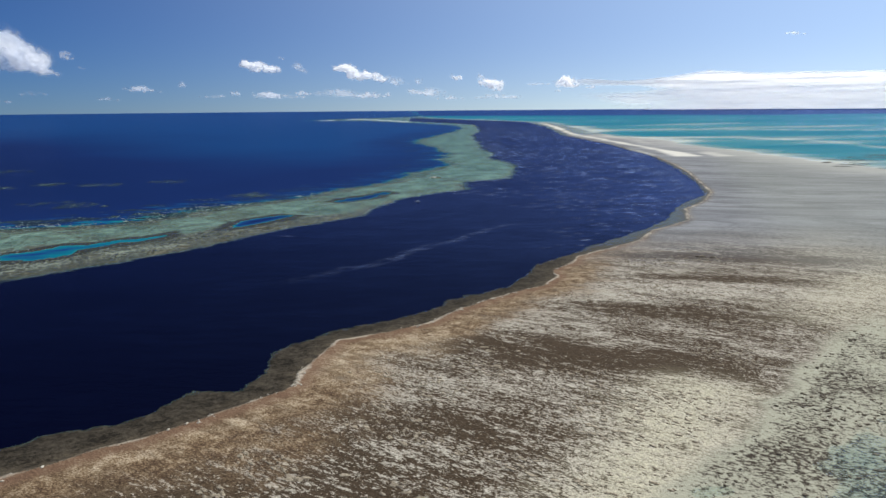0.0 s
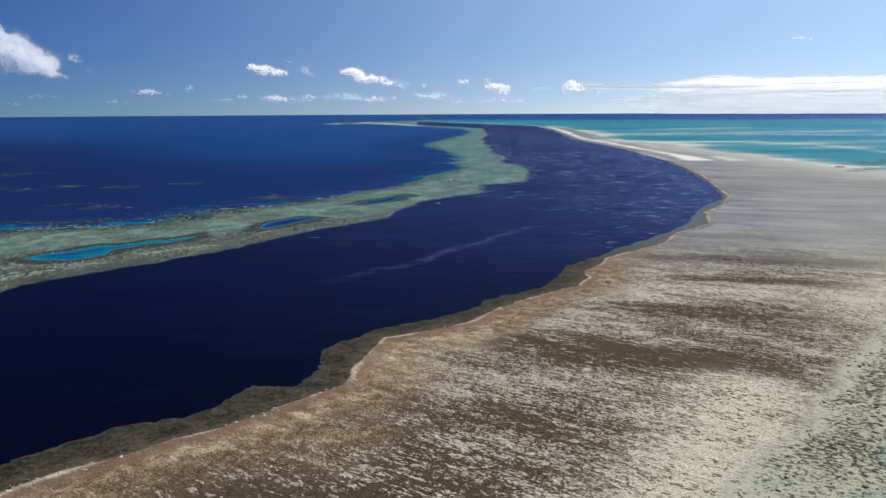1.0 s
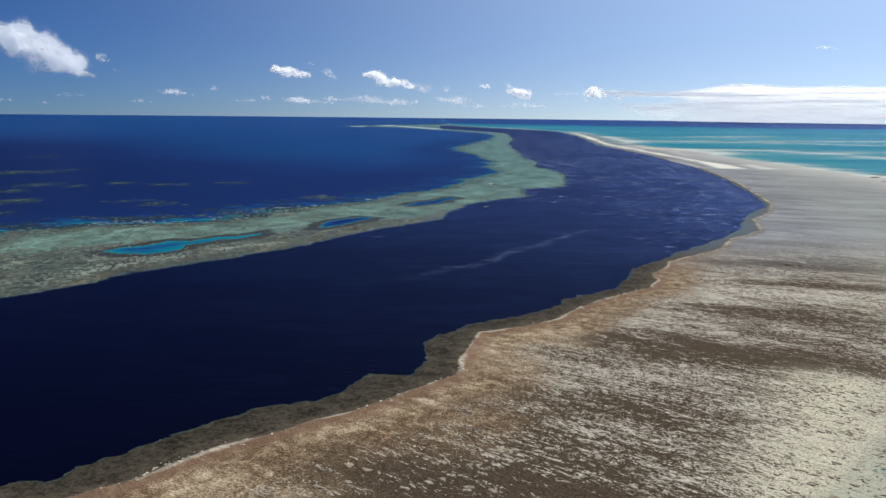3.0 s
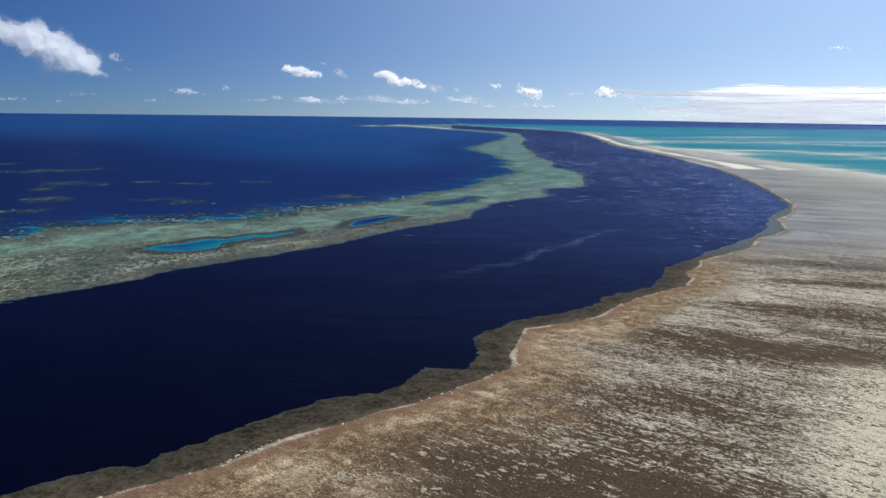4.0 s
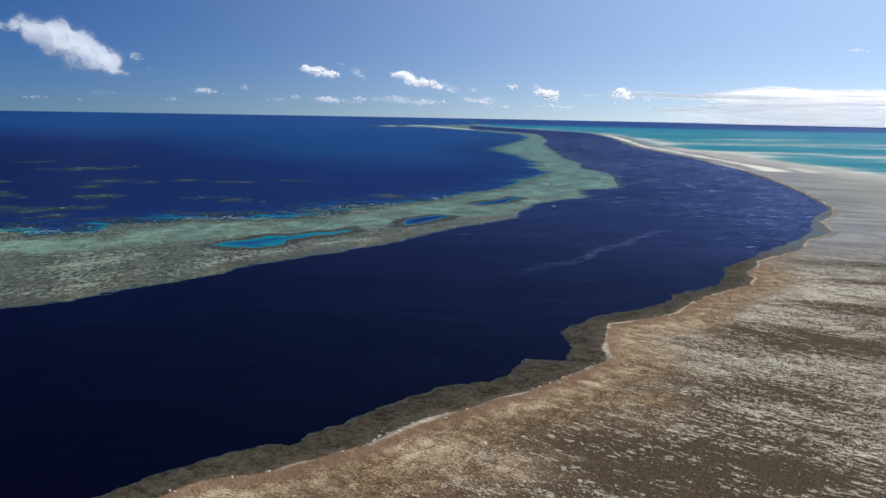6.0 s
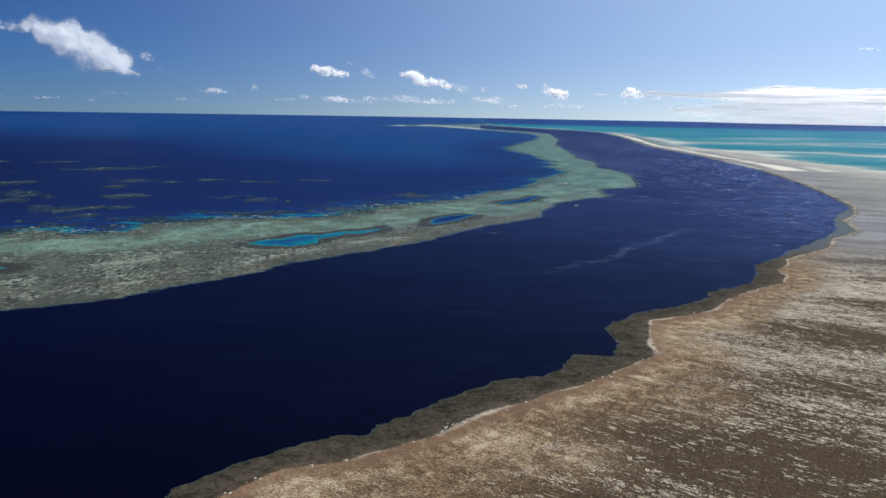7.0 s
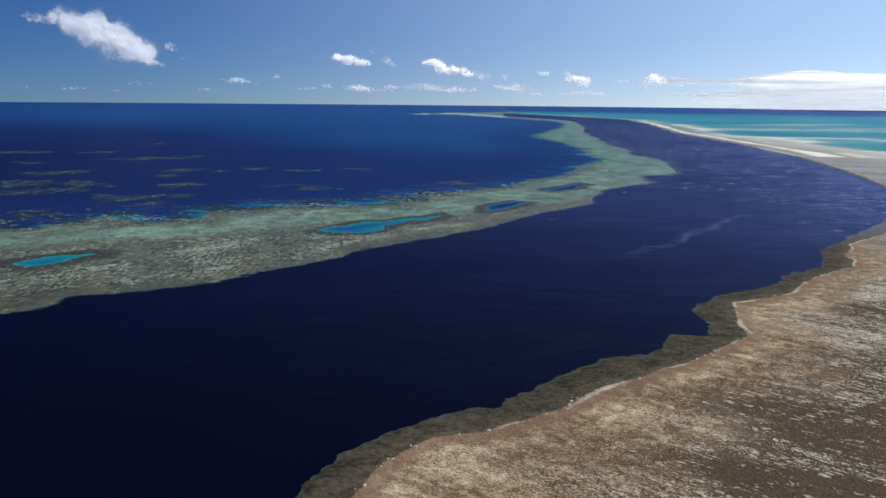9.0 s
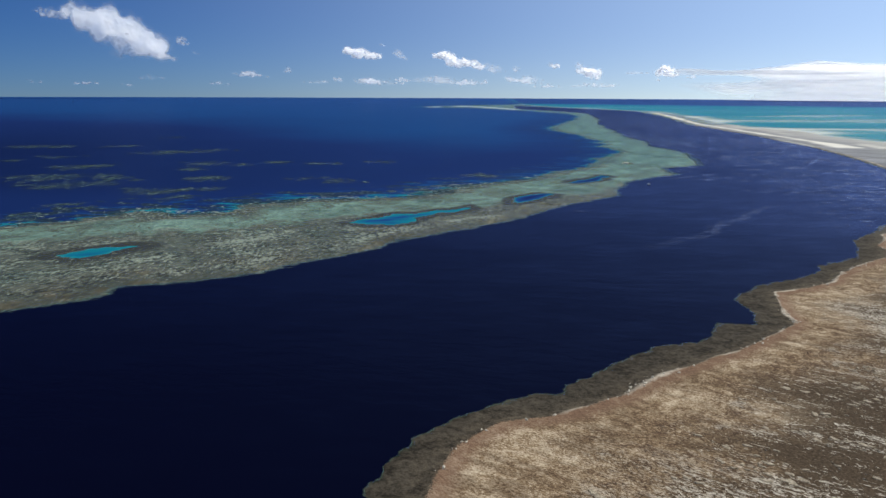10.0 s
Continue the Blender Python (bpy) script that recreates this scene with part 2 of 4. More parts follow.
    flat = m.mix(sand, flat, m.mix(n_fine, (0.62, 0.61, 0.56), (0.84, 0.82, 0.76)))
    height = m.math("ADD", n_patch, m.math("MULTIPLY", n_fine, 0.4))
    return m.done(m.principled(flat, 0.95, 0.06, m.bump(height, 0.35, 0.8)))


def water_material():
    m = Nodes("sea water")
    depth = m.attr("depth")
    fine = m.noise(m.place(), 0.5, 4.0, 0.6)
    d = m.math("MAXIMUM", m.math("MULTIPLY_ADD", m.math("SUBTRACT", fine, 0.5), m.math("MINIMUM", m.math("MULTIPLY", depth, 0.5), 1.2), depth), 0.0)
    rough = m.noise(m.place(0, (0.5, 1.0, 1.0)), 0.09, 6.0, 0.7, 0.4)
    shore = m.ramp(m.math("MULTIPLY_ADD", m.math("SUBTRACT", rough, 0.5), 60.0, m.attr("lagoon")), -3.0, 3.0)
    hollow = m.noise(m.place(0, (0.35, 0.8, 1.0)), 0.07, 5.0, 0.65, 0.5)
    basin = m.math("MULTIPLY", m.attr("basin"), m.math("MULTIPLY_ADD", m.ramp(m.math("MULTIPLY_ADD", m.math("SUBTRACT", hollow, 0.5), 330.0, m.attr("lagoon")), -45.0, 45.0), m.math("MULTIPLY_ADD", m.attr("knoll"), 0.56, 0.26), m.math("MULTIPLY_ADD", m.attr("knoll"), -0.56, 0.74)))
    d = m.math("ADD", m.math("MULTIPLY", d, m.math("SUBTRACT", 1.0, shore)), m.math("MULTIPLY", basin, shore))
    ragged = m.math("MULTIPLY_ADD", m.math("SUBTRACT", m.math("MULTIPLY_ADD", m.noise(m.place(0, (0.22, 1.0, 1.0)), 0.11, 5.0, 0.65), 0.5, m.math("MULTIPLY", m.noise(m.place(), 0.42, 7.0, 0.72), 0.5)), 0.5), m.math("MULTIPLY_ADD", m.attr("left"), 16.0, 8.0), m.attr("gulf"))
    gulf = m.ramp(ragged, 0.1, m.math("MULTIPLY_ADD", m.attr("left"), 5.0, 0.7))
    veil = m.math("MAXIMUM", m.math("SUBTRACT", 1.0, m.math("EXPONENT", m.math("MULTIPLY", d, -0.8))), gulf)
    # the deeper stops hold a touch of red for violet haze
    body = m.colours(m.math("DIVIDE", d, 24.0),
                     (0.0, (0.18, 0.275, 0.235)), (0.05, (0.03, 0.29, 0.335)), (0.12, (0.004, 0.180, 0.245)), (0.22, (0.009, 0.055, 0.185)),
                     (0.38, (0.008, 0.023, 0.102)), (0.62, (0.005, 0.012, 0.053)), (1.0, (0.0015, 0.0025, 0.020)))
    # dark coral just under the surface along the lagoon's edge
    knolls = m.noise(m.place(0, (0.4, 0.75, 1.0)), 0.05, 7.0, 0.7, 0.4)
    near_edge = m.math("MULTIPLY", m.ramp(m.attr("lagoon"), -18.0, 4.0), m.ramp(m.attr("lagoon"), 95.0, 10.0))
    coral = m.math("MULTIPLY", m.ramp(m.math("MULTIPLY_ADD", near_edge, 0.10, knolls), 0.56, 0.62), m.math("MULTIPLY", m.ramp(near_edge, 0.02, 0.2), m.attr("knoll")))
    speck = m.noise(m.place(4, (0.8, 0.4, 1.0)), 0.3, 5.0, 0.68)
    body = m.mix(m.math("MULTIPLY", coral, 0.88), body, m.mix(m.ramp(speck, 0.55, 0.64), (0.018, 0.032, 0.036), (0.15, 0.22, 0.20)))
    veil = m.math("MAXIMUM", veil, m.math("MULTIPLY", coral, 0.8))
    body = m.mix(gulf, body, (0.0013, 0.0018, 0.010))
    waves = m.math("ADD", m.noise(m.place(20, (0.5, 1.0, 1.0)), 0.25, 5.0, 0.6), m.math("MULTIPLY", m.noise(m.place(20, (0.3, 1, 1)), 0.035, 3.0), 2.0))
    normal = m.bump(waves, 0.3, 0.5)
    diffuse = m.node("ShaderNodeBsdfDiffuse")
    m.put(diffuse.inputs["Color"], body)
    clear = m.node("ShaderNodeBsdfTransparent")
    m.put(clear.inputs["Color"], (0.93, 0.98, 0.97))
    under = m.node("ShaderNodeMixShader")
    for s, v in zip(under.inputs, (veil, clear.outputs[0], diffuse.outputs[0])):
        m.put(s, v)
    paws = m.math("MULTIPLY_ADD", m.noise(m.place(8, (0.3, 1.0, 1.0)), 0.16, 6.0, 0.7, 0.5), 0.6, m.math("MULTIPLY", m.noise(m.place(0, (0.6, 1.0, 1.0)), 0.012, 3.0), 0.4))
    ripple = m.math("MULTIPLY_ADD", m.ramp(paws, 0.42, 0.66), 0.34, 0.80)
    gusts = m.math("MULTIPLY_ADD", m.noise(m.place(8, (0.25, 1.0, 1.0)), 0.34, 5.0, 0.66, 0.4), 0.6, m.math("MULTIPLY", m.noise(m.place(5, (0.25, 1.0, 1.0)), 0.05, 4.0, 0.6, 0.5), 0.4))
    ripple = m.math("ADD", ripple, m.math("MULTIPLY", m.attr("chop"), m.math("MULTIPLY_ADD", m.ramp(gusts, 0.40, 0.62), 0.95, -0.12)))
    gloss = m.node("ShaderNodeBsdfGlossy")
    gloss.inputs["Roughness"].default_value = 0.25
    m.put(gloss.inputs["Color"], (0.36, 0.50, 1.0))
    m.put(gloss.inputs["Normal"], normal)
    fres = m.node("ShaderNodeFresnel")
    fres.inputs["IOR"].default_value = 1.13
    m.put(fres.inputs["Normal"], normal)
    top = m.node("ShaderNodeMixShader")
    for s, v in zip(top.inputs, (m.math("MULTIPLY", m.math("MINIMUM", m.math("MULTIPLY", fres.outputs[0], 0.43), m.math("MULTIPLY_ADD", m.ramp(fres.outputs[0], 0.70, 0.95), 0.70, m.math("MULTIPLY_ADD", gulf, 0.092, 0.06))), ripple), under.outputs[0], gloss.outputs[0])):
        m.put(s, v)
    return m.done(top.outputs[0])


def cloud_material(name="cloud", ragged=1.7, turn=0.0, scale=(0.035, 0.035, 0.045), tone=0.70):
    m = Nodes(name)
    diffuse = m.node("ShaderNodeBsdfDiffuse")
    m.put(diffuse.inputs["Color"], (tone,) * 3)
    trans = m.node("ShaderNodeBsdfTranslucent")
    m.put(trans.inputs["Color"], (tone,) * 3)
    both = m.node("ShaderNodeAddShader")
    for s, v in zip(both.inputs, (diffuse.outputs[0], trans.outputs[0])):
        m.put(s, v)
    spots = m.math("MULTIPLY_ADD", m.math("SUBTRACT", m.noise(m.place(turn, scale), 1.0, 4.0, 0.6, 0.4), 0.5), ragged, 1.0)
    thick = m.math("MULTIPLY", m.attr("thick"), spots, clamp=True)
    clear = m.node("ShaderNodeBsdfTransparent")
    veil = m.node("ShaderNodeMixShader")
    for s, v in zip(veil.inputs, (thick, clear.outputs[0], both.outputs[0])):
        m.put(s, v)
    return m.done(veil.outputs[0])


def speckled_material(name, low, high, scale=0.4, rough=0.85):
    m = Nodes(name)
    n = m.noise(m.place(), scale, 6.0, 0.65, 0.3)
    fine = m.noise(m.place(), scale * 6, 4.0, 0.6)
    v = m.math("MULTIPLY_ADD", fine, 0.35, m.math("MULTIPLY", n, 0.65))
    return m.done(m.principled(m.mix(m.ramp(v, 0.35, 0.65), low, high), rough, 0.2, m.bump(v, 0.3, 0.6)))


REEF, WATER, CLOUD = reef_material(), water_material(), cloud_material("cloud", 0.8, 0.0, (0.022, 0.022, 0.03), 0.69)
BANK = cloud_material("cloud bank", 0.3, 30.0, (0.0022, 0.0022, 0.02), 0.66)


def patch_material():
    m = Nodes("patch reef")
    n, fine = m.noise(m.place(0, (0.7, 0.3, 1.0)), 0.16, 6.0, 0.7, 0.6), m.noise(m.place(), 0.35, 5.0, 0.65)
    tone = m.mix(m.ramp(fine, 0.38, 0.62), (0.010, 0.036, 0.047), (0.042, 0.094, 0.094))
    solid = m.principled(m.mix(m.ramp(m.noise(m.place(0, (0.5, 0.25, 1.0)), 0.5, 5.0, 0.7), 0.55, 0.61), tone, (0.31, 0.44, 0.40)), 0.8, 0.2)
    clear = m.node("ShaderNodeBsdfTransparent")
    veil = m.node("ShaderNodeMixShader")
    cover = m.math("ADD", m.attr("thick"), m.math("MULTIPLY", m.math("SUBTRACT", n, 0.5), 3.6), clamp=True)
    for s, v in zip(veil.inputs, (m.math("MULTIPLY", cover, 0.64), clear.outputs[0], solid)):
        m.put(s, v)
    return m.done(veil.outputs[0])


PATCH = patch_material()
SAND = speckled_material("coral sand", (0.55, 0.52, 0.44), (0.76, 0.72, 0.62), 0.05)
SLAB = speckled_material("dead coral", (0.15, 0.12, 0.08), (0.50, 0.44, 0.34), 1.4)
PAINT = speckled_material("white paint", (0.72, 0.73, 0.74), (0.82, 0.82, 0.82), 0.8, 0.4)
PALE_CORAL = speckled_material("pale coral", (0.10, 0.108, 0.085), (0.37, 0.39, 0.32), 0.9)
SUNLIT = speckled_material("sunlit coral", (0.15, 0.19, 0.17), (0.42, 0.48, 0.42), 0.9)
DARK_ROCK = speckled_material("dark coral", (0.02, 0.02, 0.015), (0.10, 0.095, 0.07), 1.2)
RUBBLE = speckled_material("bleached coral", (0.36, 0.33, 0.27), (0.72, 0.68, 0.59), 1.4)
ROCK = speckled_material("coral rock", (0.07, 0.06, 0.045), (0.24, 0.20, 0.15), 1.2)


def foam_material(film=False):
    m = Nodes("foam film" if film else "foam")
    clear = m.node("ShaderNodeBsdfTransparent")
    white = m.principled((0.30, 0.42, 0.78), 0.6, 0.2)
    veil = m.node("ShaderNodeMixShader")
    cover = m.math("MULTIPLY", m.math("MULTIPLY", m.attr("thick"), m.ramp(m.noise(m.place(8, (0.2, 0.6, 1.0)), 0.5, 4.0, 0.6), 0.3, 0.7)), 0.66)
    if film:
        cover = m.math("MULTIPLY", m.math("MULTIPLY", m.attr("thick"), 0.12), m.ramp(m.noise(m.place(), 0.12, 6.0, 0.68), 0.40, 0.62))
    for s, v in zip(veil.inputs, (cover, clear.outputs[0], white)):
        m.put(s, v)
    return m.done(veil.outputs[0])


FOAM_GLINTS, FILM = foam_material(), foam_material(True)

# ---- plan: outlines of the reefs, metres ----
CENTRE, FLAT_R, RIM_R, RIM_Z = (-88.0, -21.0), 1500.0, 4850.0, 60.8
SHORE = [(-180, 113), (-176, 129), (-166, 144), (-158, 154), (-150, 160), (-140, 166), (-128, 170), (-119, 173), (-116, 178), (-97, 195), (-80, 210),
         (-57, 217), (-41, 239), (-26, 236), (-21, 246), (-20, 255), (-17, 273), (-6, 288), (12, 300), (31, 309), (48, 320), (61, 337), (92, 354),
         (107, 376), (121, 403), (151, 430), (175, 454), (226, 500), (270, 545), (317, 621), (383, 694), (429, 796), (497, 978), (587, 1266),
         (650, 1606), (685, 2026), (804, 2615), (853, 3029), (773, 3191), (616, 3424), (451, 3670)]
CREST = [(-167, 113), (-160, 135), (-144, 152), (-130, 154), (-115, 160), (-105, 166), (-91, 179), (-83, 186), (-51, 204), (-22, 225), (-13, 233),
         (-9, 239), (-7, 252), (6, 284), (27, 289), (47, 302), (62, 319), (89, 341), (110, 354), (124, 373), (126, 387), (145, 406), (152, 421),
         (210, 463), (238, 502), (261, 518), (286, 542), (315, 602), (355, 645), (401, 715), (489, 934), (536, 1074)]
FAR_SIDE = [(-340, 275), (-322, 287), (-309, 296), (-307, 314), (-295, 318), (-273, 325), (-244, 339), (-227, 361), (-191, 389), (-170, 422), (-132, 454),
            (-86, 494), (-26, 571), (31, 621), (49, 678), (75, 733), (121, 772), (154, 803), (169, 882), (230, 917), (273, 1038), (299, 1273),
            (345, 1578), (434, 2119), (529, 2455), (591, 2855), (542, 3012), (391, 3280)]
INNER = [(-443, 488), (-412, 505), (-385, 539), (-364, 555), (-340, 532), (-301, 544), (-291, 589), (-237, 615), (-168, 619), (-136, 636), (-112, 677),
         (-79, 722), (-25, 756), (32, 844), (104, 981), (165, 1077), (220, 1335), (260, 1608), (235, 1885), (379, 2273), (490, 2556), (510, 2835),
         (373, 3134), (227, 3401)]
FLAT_EDGE = [(901, 2948), (918, 2716), (814, 2147), (806, 1916), (845, 1730), (799, 1553), (802, 1352), (784, 1147), (772, 1044), (782, 983), (762, 907)]
POOLS = [
    [(-371, 383), (-361, 396), (-343, 410), (-325, 419), (-320, 412), (-330, 395), (-341, 378), (-355, 375)],
    [(-210, 490), (-190, 511), (-142, 542), (-108, 565), (-104, 555), (-144, 509), (-170, 476), (-193, 477)],
    [(-71, 573), (-67, 614), (-30, 644), (-17, 635), (-39, 599), (-59, 576)],
    [(12, 729), (47, 770), (71, 799), (77, 775), (49, 732), (20, 713)],
]
SPIT = [(885, 2896), (819, 2514), (731, 2109), (711, 1836), (683, 1529), (666, 1361), (638, 1235)]
ARM = [(391, 3240), (300, 3440), (200, 3600), (34, 3500)]
CHANNEL_OUT = SHORE + FAR_SIDE[::-1] + [(-600, 130), (-9000, -1000), (-9000, -9000), (-1800, -9000), (-420, -420), (-250, -60), (-195, 60)]
LAGOON_OUT = INNER + [(80, 3440), (-60, 3470), (60, 3620), (540, 3860), (880, 9000), (-9000, 9000), (-9000, -600), (-760, 300)]
TURQUOISE_OUT = FLAT_EDGE + [(1000, 700), (9000, 200), (9000, 9000), (800, 9000), (500, 3900), (640, 3460), (800, 3230)]
FLAT_OUT = CREST + [(590, 1262), (652, 1604), (690, 2030), (9000, 3000), (9000, -9000), (-1750, -9000), (-400, -420), (-235, -60), (-182, 60)]
_TABLE = np.random.RandomState(7).rand(256, 256)


def field(x, y, size, octaves=4, rough=0.5):
    """Smooth noise over the plan, about -1 to 1, with lumps of the given size in metres."""
    total, weight, amp = 0.0, 0.0, 1.0
    for k in range(octaves):
        u, v = x / size + 17.3 * k, y / size - 9.1 * k
        i, j = np.floor(u).astype(int), np.floor(v).astype(int)
        a, b = u - i, v - j
        a, b = a * a * (3 - 2 * a), b * b * (3 - 2 * b)
        at = lambda p, q: _TABLE[p & 255, q & 255]
        total = total + amp * ((at(i, j) * (1 - a) + at(i + 1, j) * a) * (1 - b) + (at(i, j + 1) * (1 - a) + at(i + 1, j + 1) * a) * b)
        weight += amp
        amp, size = amp * rough, size / 2.07
    return 2 * total / weight - 1


def to_line(x, y, line):
    """Distance to an open line."""
    best = np.full(x.shape, 1e9)
    for (ax, ay), (bx, by) in zip(line, line[1:]):
        dx, dy = bx - ax, by - ay
        k = np.clip(((x - ax) * dx + (y - ay) * dy) / (dx * dx + dy * dy), 0, 1)
        best = np.minimum(best, (x - ax - k * dx) ** 2 + (y - ay - k * dy) ** 2)
    return np.sqrt(best)


def inside(x, y, outline):
    """Signed distance to a closed outline, positive within."""
    ring = list(outline) + [outline[0]]
    within = np.zeros(x.shape, bool)
    for (ax, ay), (bx, by) in zip(ring, ring[1:]):
        if ay != by:
            within ^= ((ay > y) != (by > y)) & (x < ax + (y - ay) * (bx - ax) / (by - ay))
    return np.where(within, 1, -1) * to_line(x, y, ring)


def sea_level(x, y):
    """The sea, which lifts a little towards the horizon."""
    r = np.hypot(x - CENTRE[0], y - CENTRE[1])
    return RIM_Z * np.clip((r - FLAT_R) / (RIM_R - FLAT_R), 0, 1) ** 1.5


def step(v, low, high):
    k = np.clip((v - low) / (high - low), 0, 1)
    return k * k * (3 - 2 * k)


def survey(x, y):
    """Height of the bed over the sea and the covers of the ground, at places of the plan."""
    scale = 1 + np.clip((y - 500) / 900, 0, 3)
    wx = x + scale * (0.4 * field(x, y, 38, 3) + 2.1 * field(x, y, 9, 3) + 1.9 * field(x, y, 4, 2))
    wy = y + scale * (0.4 * field(x + 500, y, 38, 3) + 2.1 * field(x + 500, y, 9, 3) + 1.9 * field(x + 500, y, 4, 2))
    wx = wx + 20 * step(y, 560, 900) * (1 - 0.5 * step(y, 1500, 2600)) * (x < 0.33 * y + 60) * field(0.2 * x, y, 75, 4, 0.6)
    channel, shallow = inside(wx, wy, CHANNEL_OUT), inside(wx, wy, TURQUOISE_OUT)
    lagoon = inside(wx + 22 * step(y, 560, 800) * field(0.2 * x + 40, y, 60, 4) + 9 * field(0.5 * x, y, 22, 4), wy + 9 * field(0.5 * x + 90, y, 22, 4), LAGOON_OUT)
    cx, cy = x + 1.5 * field(x, y, 10, 3), y + 1.5 * field(x + 300, y, 10, 3)
    crest = inside(cx, cy, FLAT_OUT)
    pool = -4.6 + np.max([inside(x + 6 * field(x, y, 17, 4), y + 10 * field(x + 70, y, 17, 4), p) for p in POOLS], axis=0)
    left = to_line(x, y, [(-9000, -1000), (-600, 130)] + FAR_SIDE + ARM) < to_line(x, y, [(-1800, -9000), (-420, -420), (-250, -60), (-195, 60)] + SHORE[:-2])
    rough = field(x, y, 11, 4)
    z = np.where(left, -0.14 - 0.30 * step(y, 560, 1100) + 0.14 * rough, 0.16 + 0.16 * rough)
    shelf = ~left & (crest < 0)
    z = np.where(shelf, 0.10 + 0.05 * rough - (0.13 + 0.010 * np.clip(-crest, 0, 30)) * step(y + 0.5 * x, 430, 640), z)
    z = z + np.where(left, 0, 0.35 * np.exp(-(crest / 1.8) ** 2))
    rim = np.where(left, np.exp(-(np.clip(-channel, 0, 99) / 40.0) ** 2) + 0.85 * np.exp(-(np.clip(-lagoon, 0, 99) / 28.0) ** 2) * step(field(x, y, 70, 3), -0.3, 0.3), 0)
    pit = np.where(left & (pool < 0.5), np.exp(-(np.clip(-pool, 0, 99) / np.interp(y, [380, 520, 700], [16.0, 13.0, 12.0])) ** 3), 0) * (0.75 + 0.25 * step(field(x, y, 30, 3), -0.4, 0.2))
    z = np.where(left, z + (-0.02 - z) * pit, z)
    z = np.where(left & (pool < -12), z + 0.11 * np.clip(rim, 0, 1) * (1 - 0.7 * step(y, 560, 760)), z)
    shoal = step(x - 1.086 * y + 14 * field(x, y, 30, 3), -94, -64) * step(300 - y, 0, 90) * ~left
    z = z - 0.26 * shoal * (0.7 + 1.6 * field(x, y, 22, 3)) * step(195 - y + 0.2 * (x - 130), 0, 40)
    pale_a = to_line(x, y, [(30, 40), (55, 120), (68, 147), (86, 174), (105, 195), (120, 208)]) + 9 * field(x, y, 22, 4)
    pale_b = to_line(x, y, [(222, 284), (255, 312), (330, 365), (450, 470)]) + 10 * field(x, y, 30, 4)
    pale = np.maximum(np.exp(-(pale_a / 15.0) ** 2), 0.55 * np.exp(-(pale_b / 27.0) ** 2)) * ~left
    pale = np.maximum(pale, 0.3 * step(x - 0.5 * y, 40, 120) * ~left)
    dark = np.zeros_like(x)
    for px, py, a, b, turn, much in ((93, 248, 62, 17, -30, 1.0), (146, 300, 58, 11, -24, 0.9), (-14, 143, 64, 25, -36, 0.95), (2, 184, 34, 12, -40, 0.35), (-34, 160, 26, 9, -42, 0.7), (-46, 113, 54, 13, -32, 1.0), (22, 206, 40, 12, -34, 0.55), (-82, 127, 34, 7, -30, 0.55), (245, 398, 95, 13, -20, 0.9), (205, 352, 60, 8, -20, 0.7), (330, 520, 120, 14, -18, 0.8)):
        c, s = math.cos(radians(turn)), math.sin(radians(turn))
        u, v = ((x - px) * c + (y - py) * s) / a, (-(x - px) * s + (y - py) * c) / b
        dark = np.maximum(dark, much * np.exp(-(u * u + v * v) ** 1.5 * (1 + 0.4 * field(x, y, 18, 3))))
    dense = np.zeros_like(x)
    for px, py, a, b, turn, much in ((120, 345, 80, 34, 35, 1.0), (60, 300, 50, 14, -20, 0.6), (10, 245, 40, 14, -30, 0.6), (190, 330, 60, 16, -20, 0.8), (290, 450, 120, 30, -15, 0.25)):
        c, s = math.cos(radians(turn)), math.sin(radians(turn))
        u, v = ((x - px) * c + (y - py) * s) / a, (-(x - px) * s + (y - py) * c) / b
        dense = np.maximum(dense, much * np.exp(-(u * u + v * v) * (1 + 0.4 * field(x, y, 24, 3))))
    dense = dense * (1 - dark)
    width = np.clip(-channel, 0, 999) + np.clip(-lagoon, 0, 999) + 1
    across = np.clip(-channel, 0, 999) / width
    weed = step(np.interp(x, [-350, -230, -120, 0, 150], [0.66, 0.56, 0.38, 0.30, 0.18]) * (1 - 1.3 * step(y, 560, 760)) - across + 0.10 * field(x, y, 60, 3), -0.2, 0.2) * left
    weed = np.maximum(weed, 0.8 * step(across - np.interp(y, [420, 650, 900, 1300], [0.86, 0.78, 0.68, 0.76]), 0, 0.12) * left)
    turf = crest / np.interp(x, [-150, -60, 20, 120, 260], [2.1, 1.8, 1.15, 0.9, 1.0])
    bleached = np.zeros_like(x)
    for px, py, a in ((-158, 124, 22), (-138, 136, 20), (4, 260, 26), (-85, 165, 14), (40, 272, 20), (-60, 150, 12)):
        bleached = np.maximum(bleached, np.exp(-(((x - px) ** 2 + (y - py) ** 2) / a ** 2) * (1 + 0.5 * field(x, y, 12, 3))))
    bleached = np.maximum(bleached, 0.75 * np.exp(-((crest - 9) / 6.5) ** 2) * step(field(x, y, 45, 3), -0.25, 0.3))
    bleached = np.maximum(bleached, 0.4 * step(x, -70, 0) * np.exp(-(np.clip(crest, 0, 99) / 22.0) ** 2))
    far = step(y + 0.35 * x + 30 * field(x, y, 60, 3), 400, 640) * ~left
    # water bodies
    z = np.where(~left & (channel > -0.7), np.minimum(z, -0.03), z)
    z = np.where(channel > 0, -0.06 - np.clip((channel - 2.5) * 2.5, 0, 30), z)
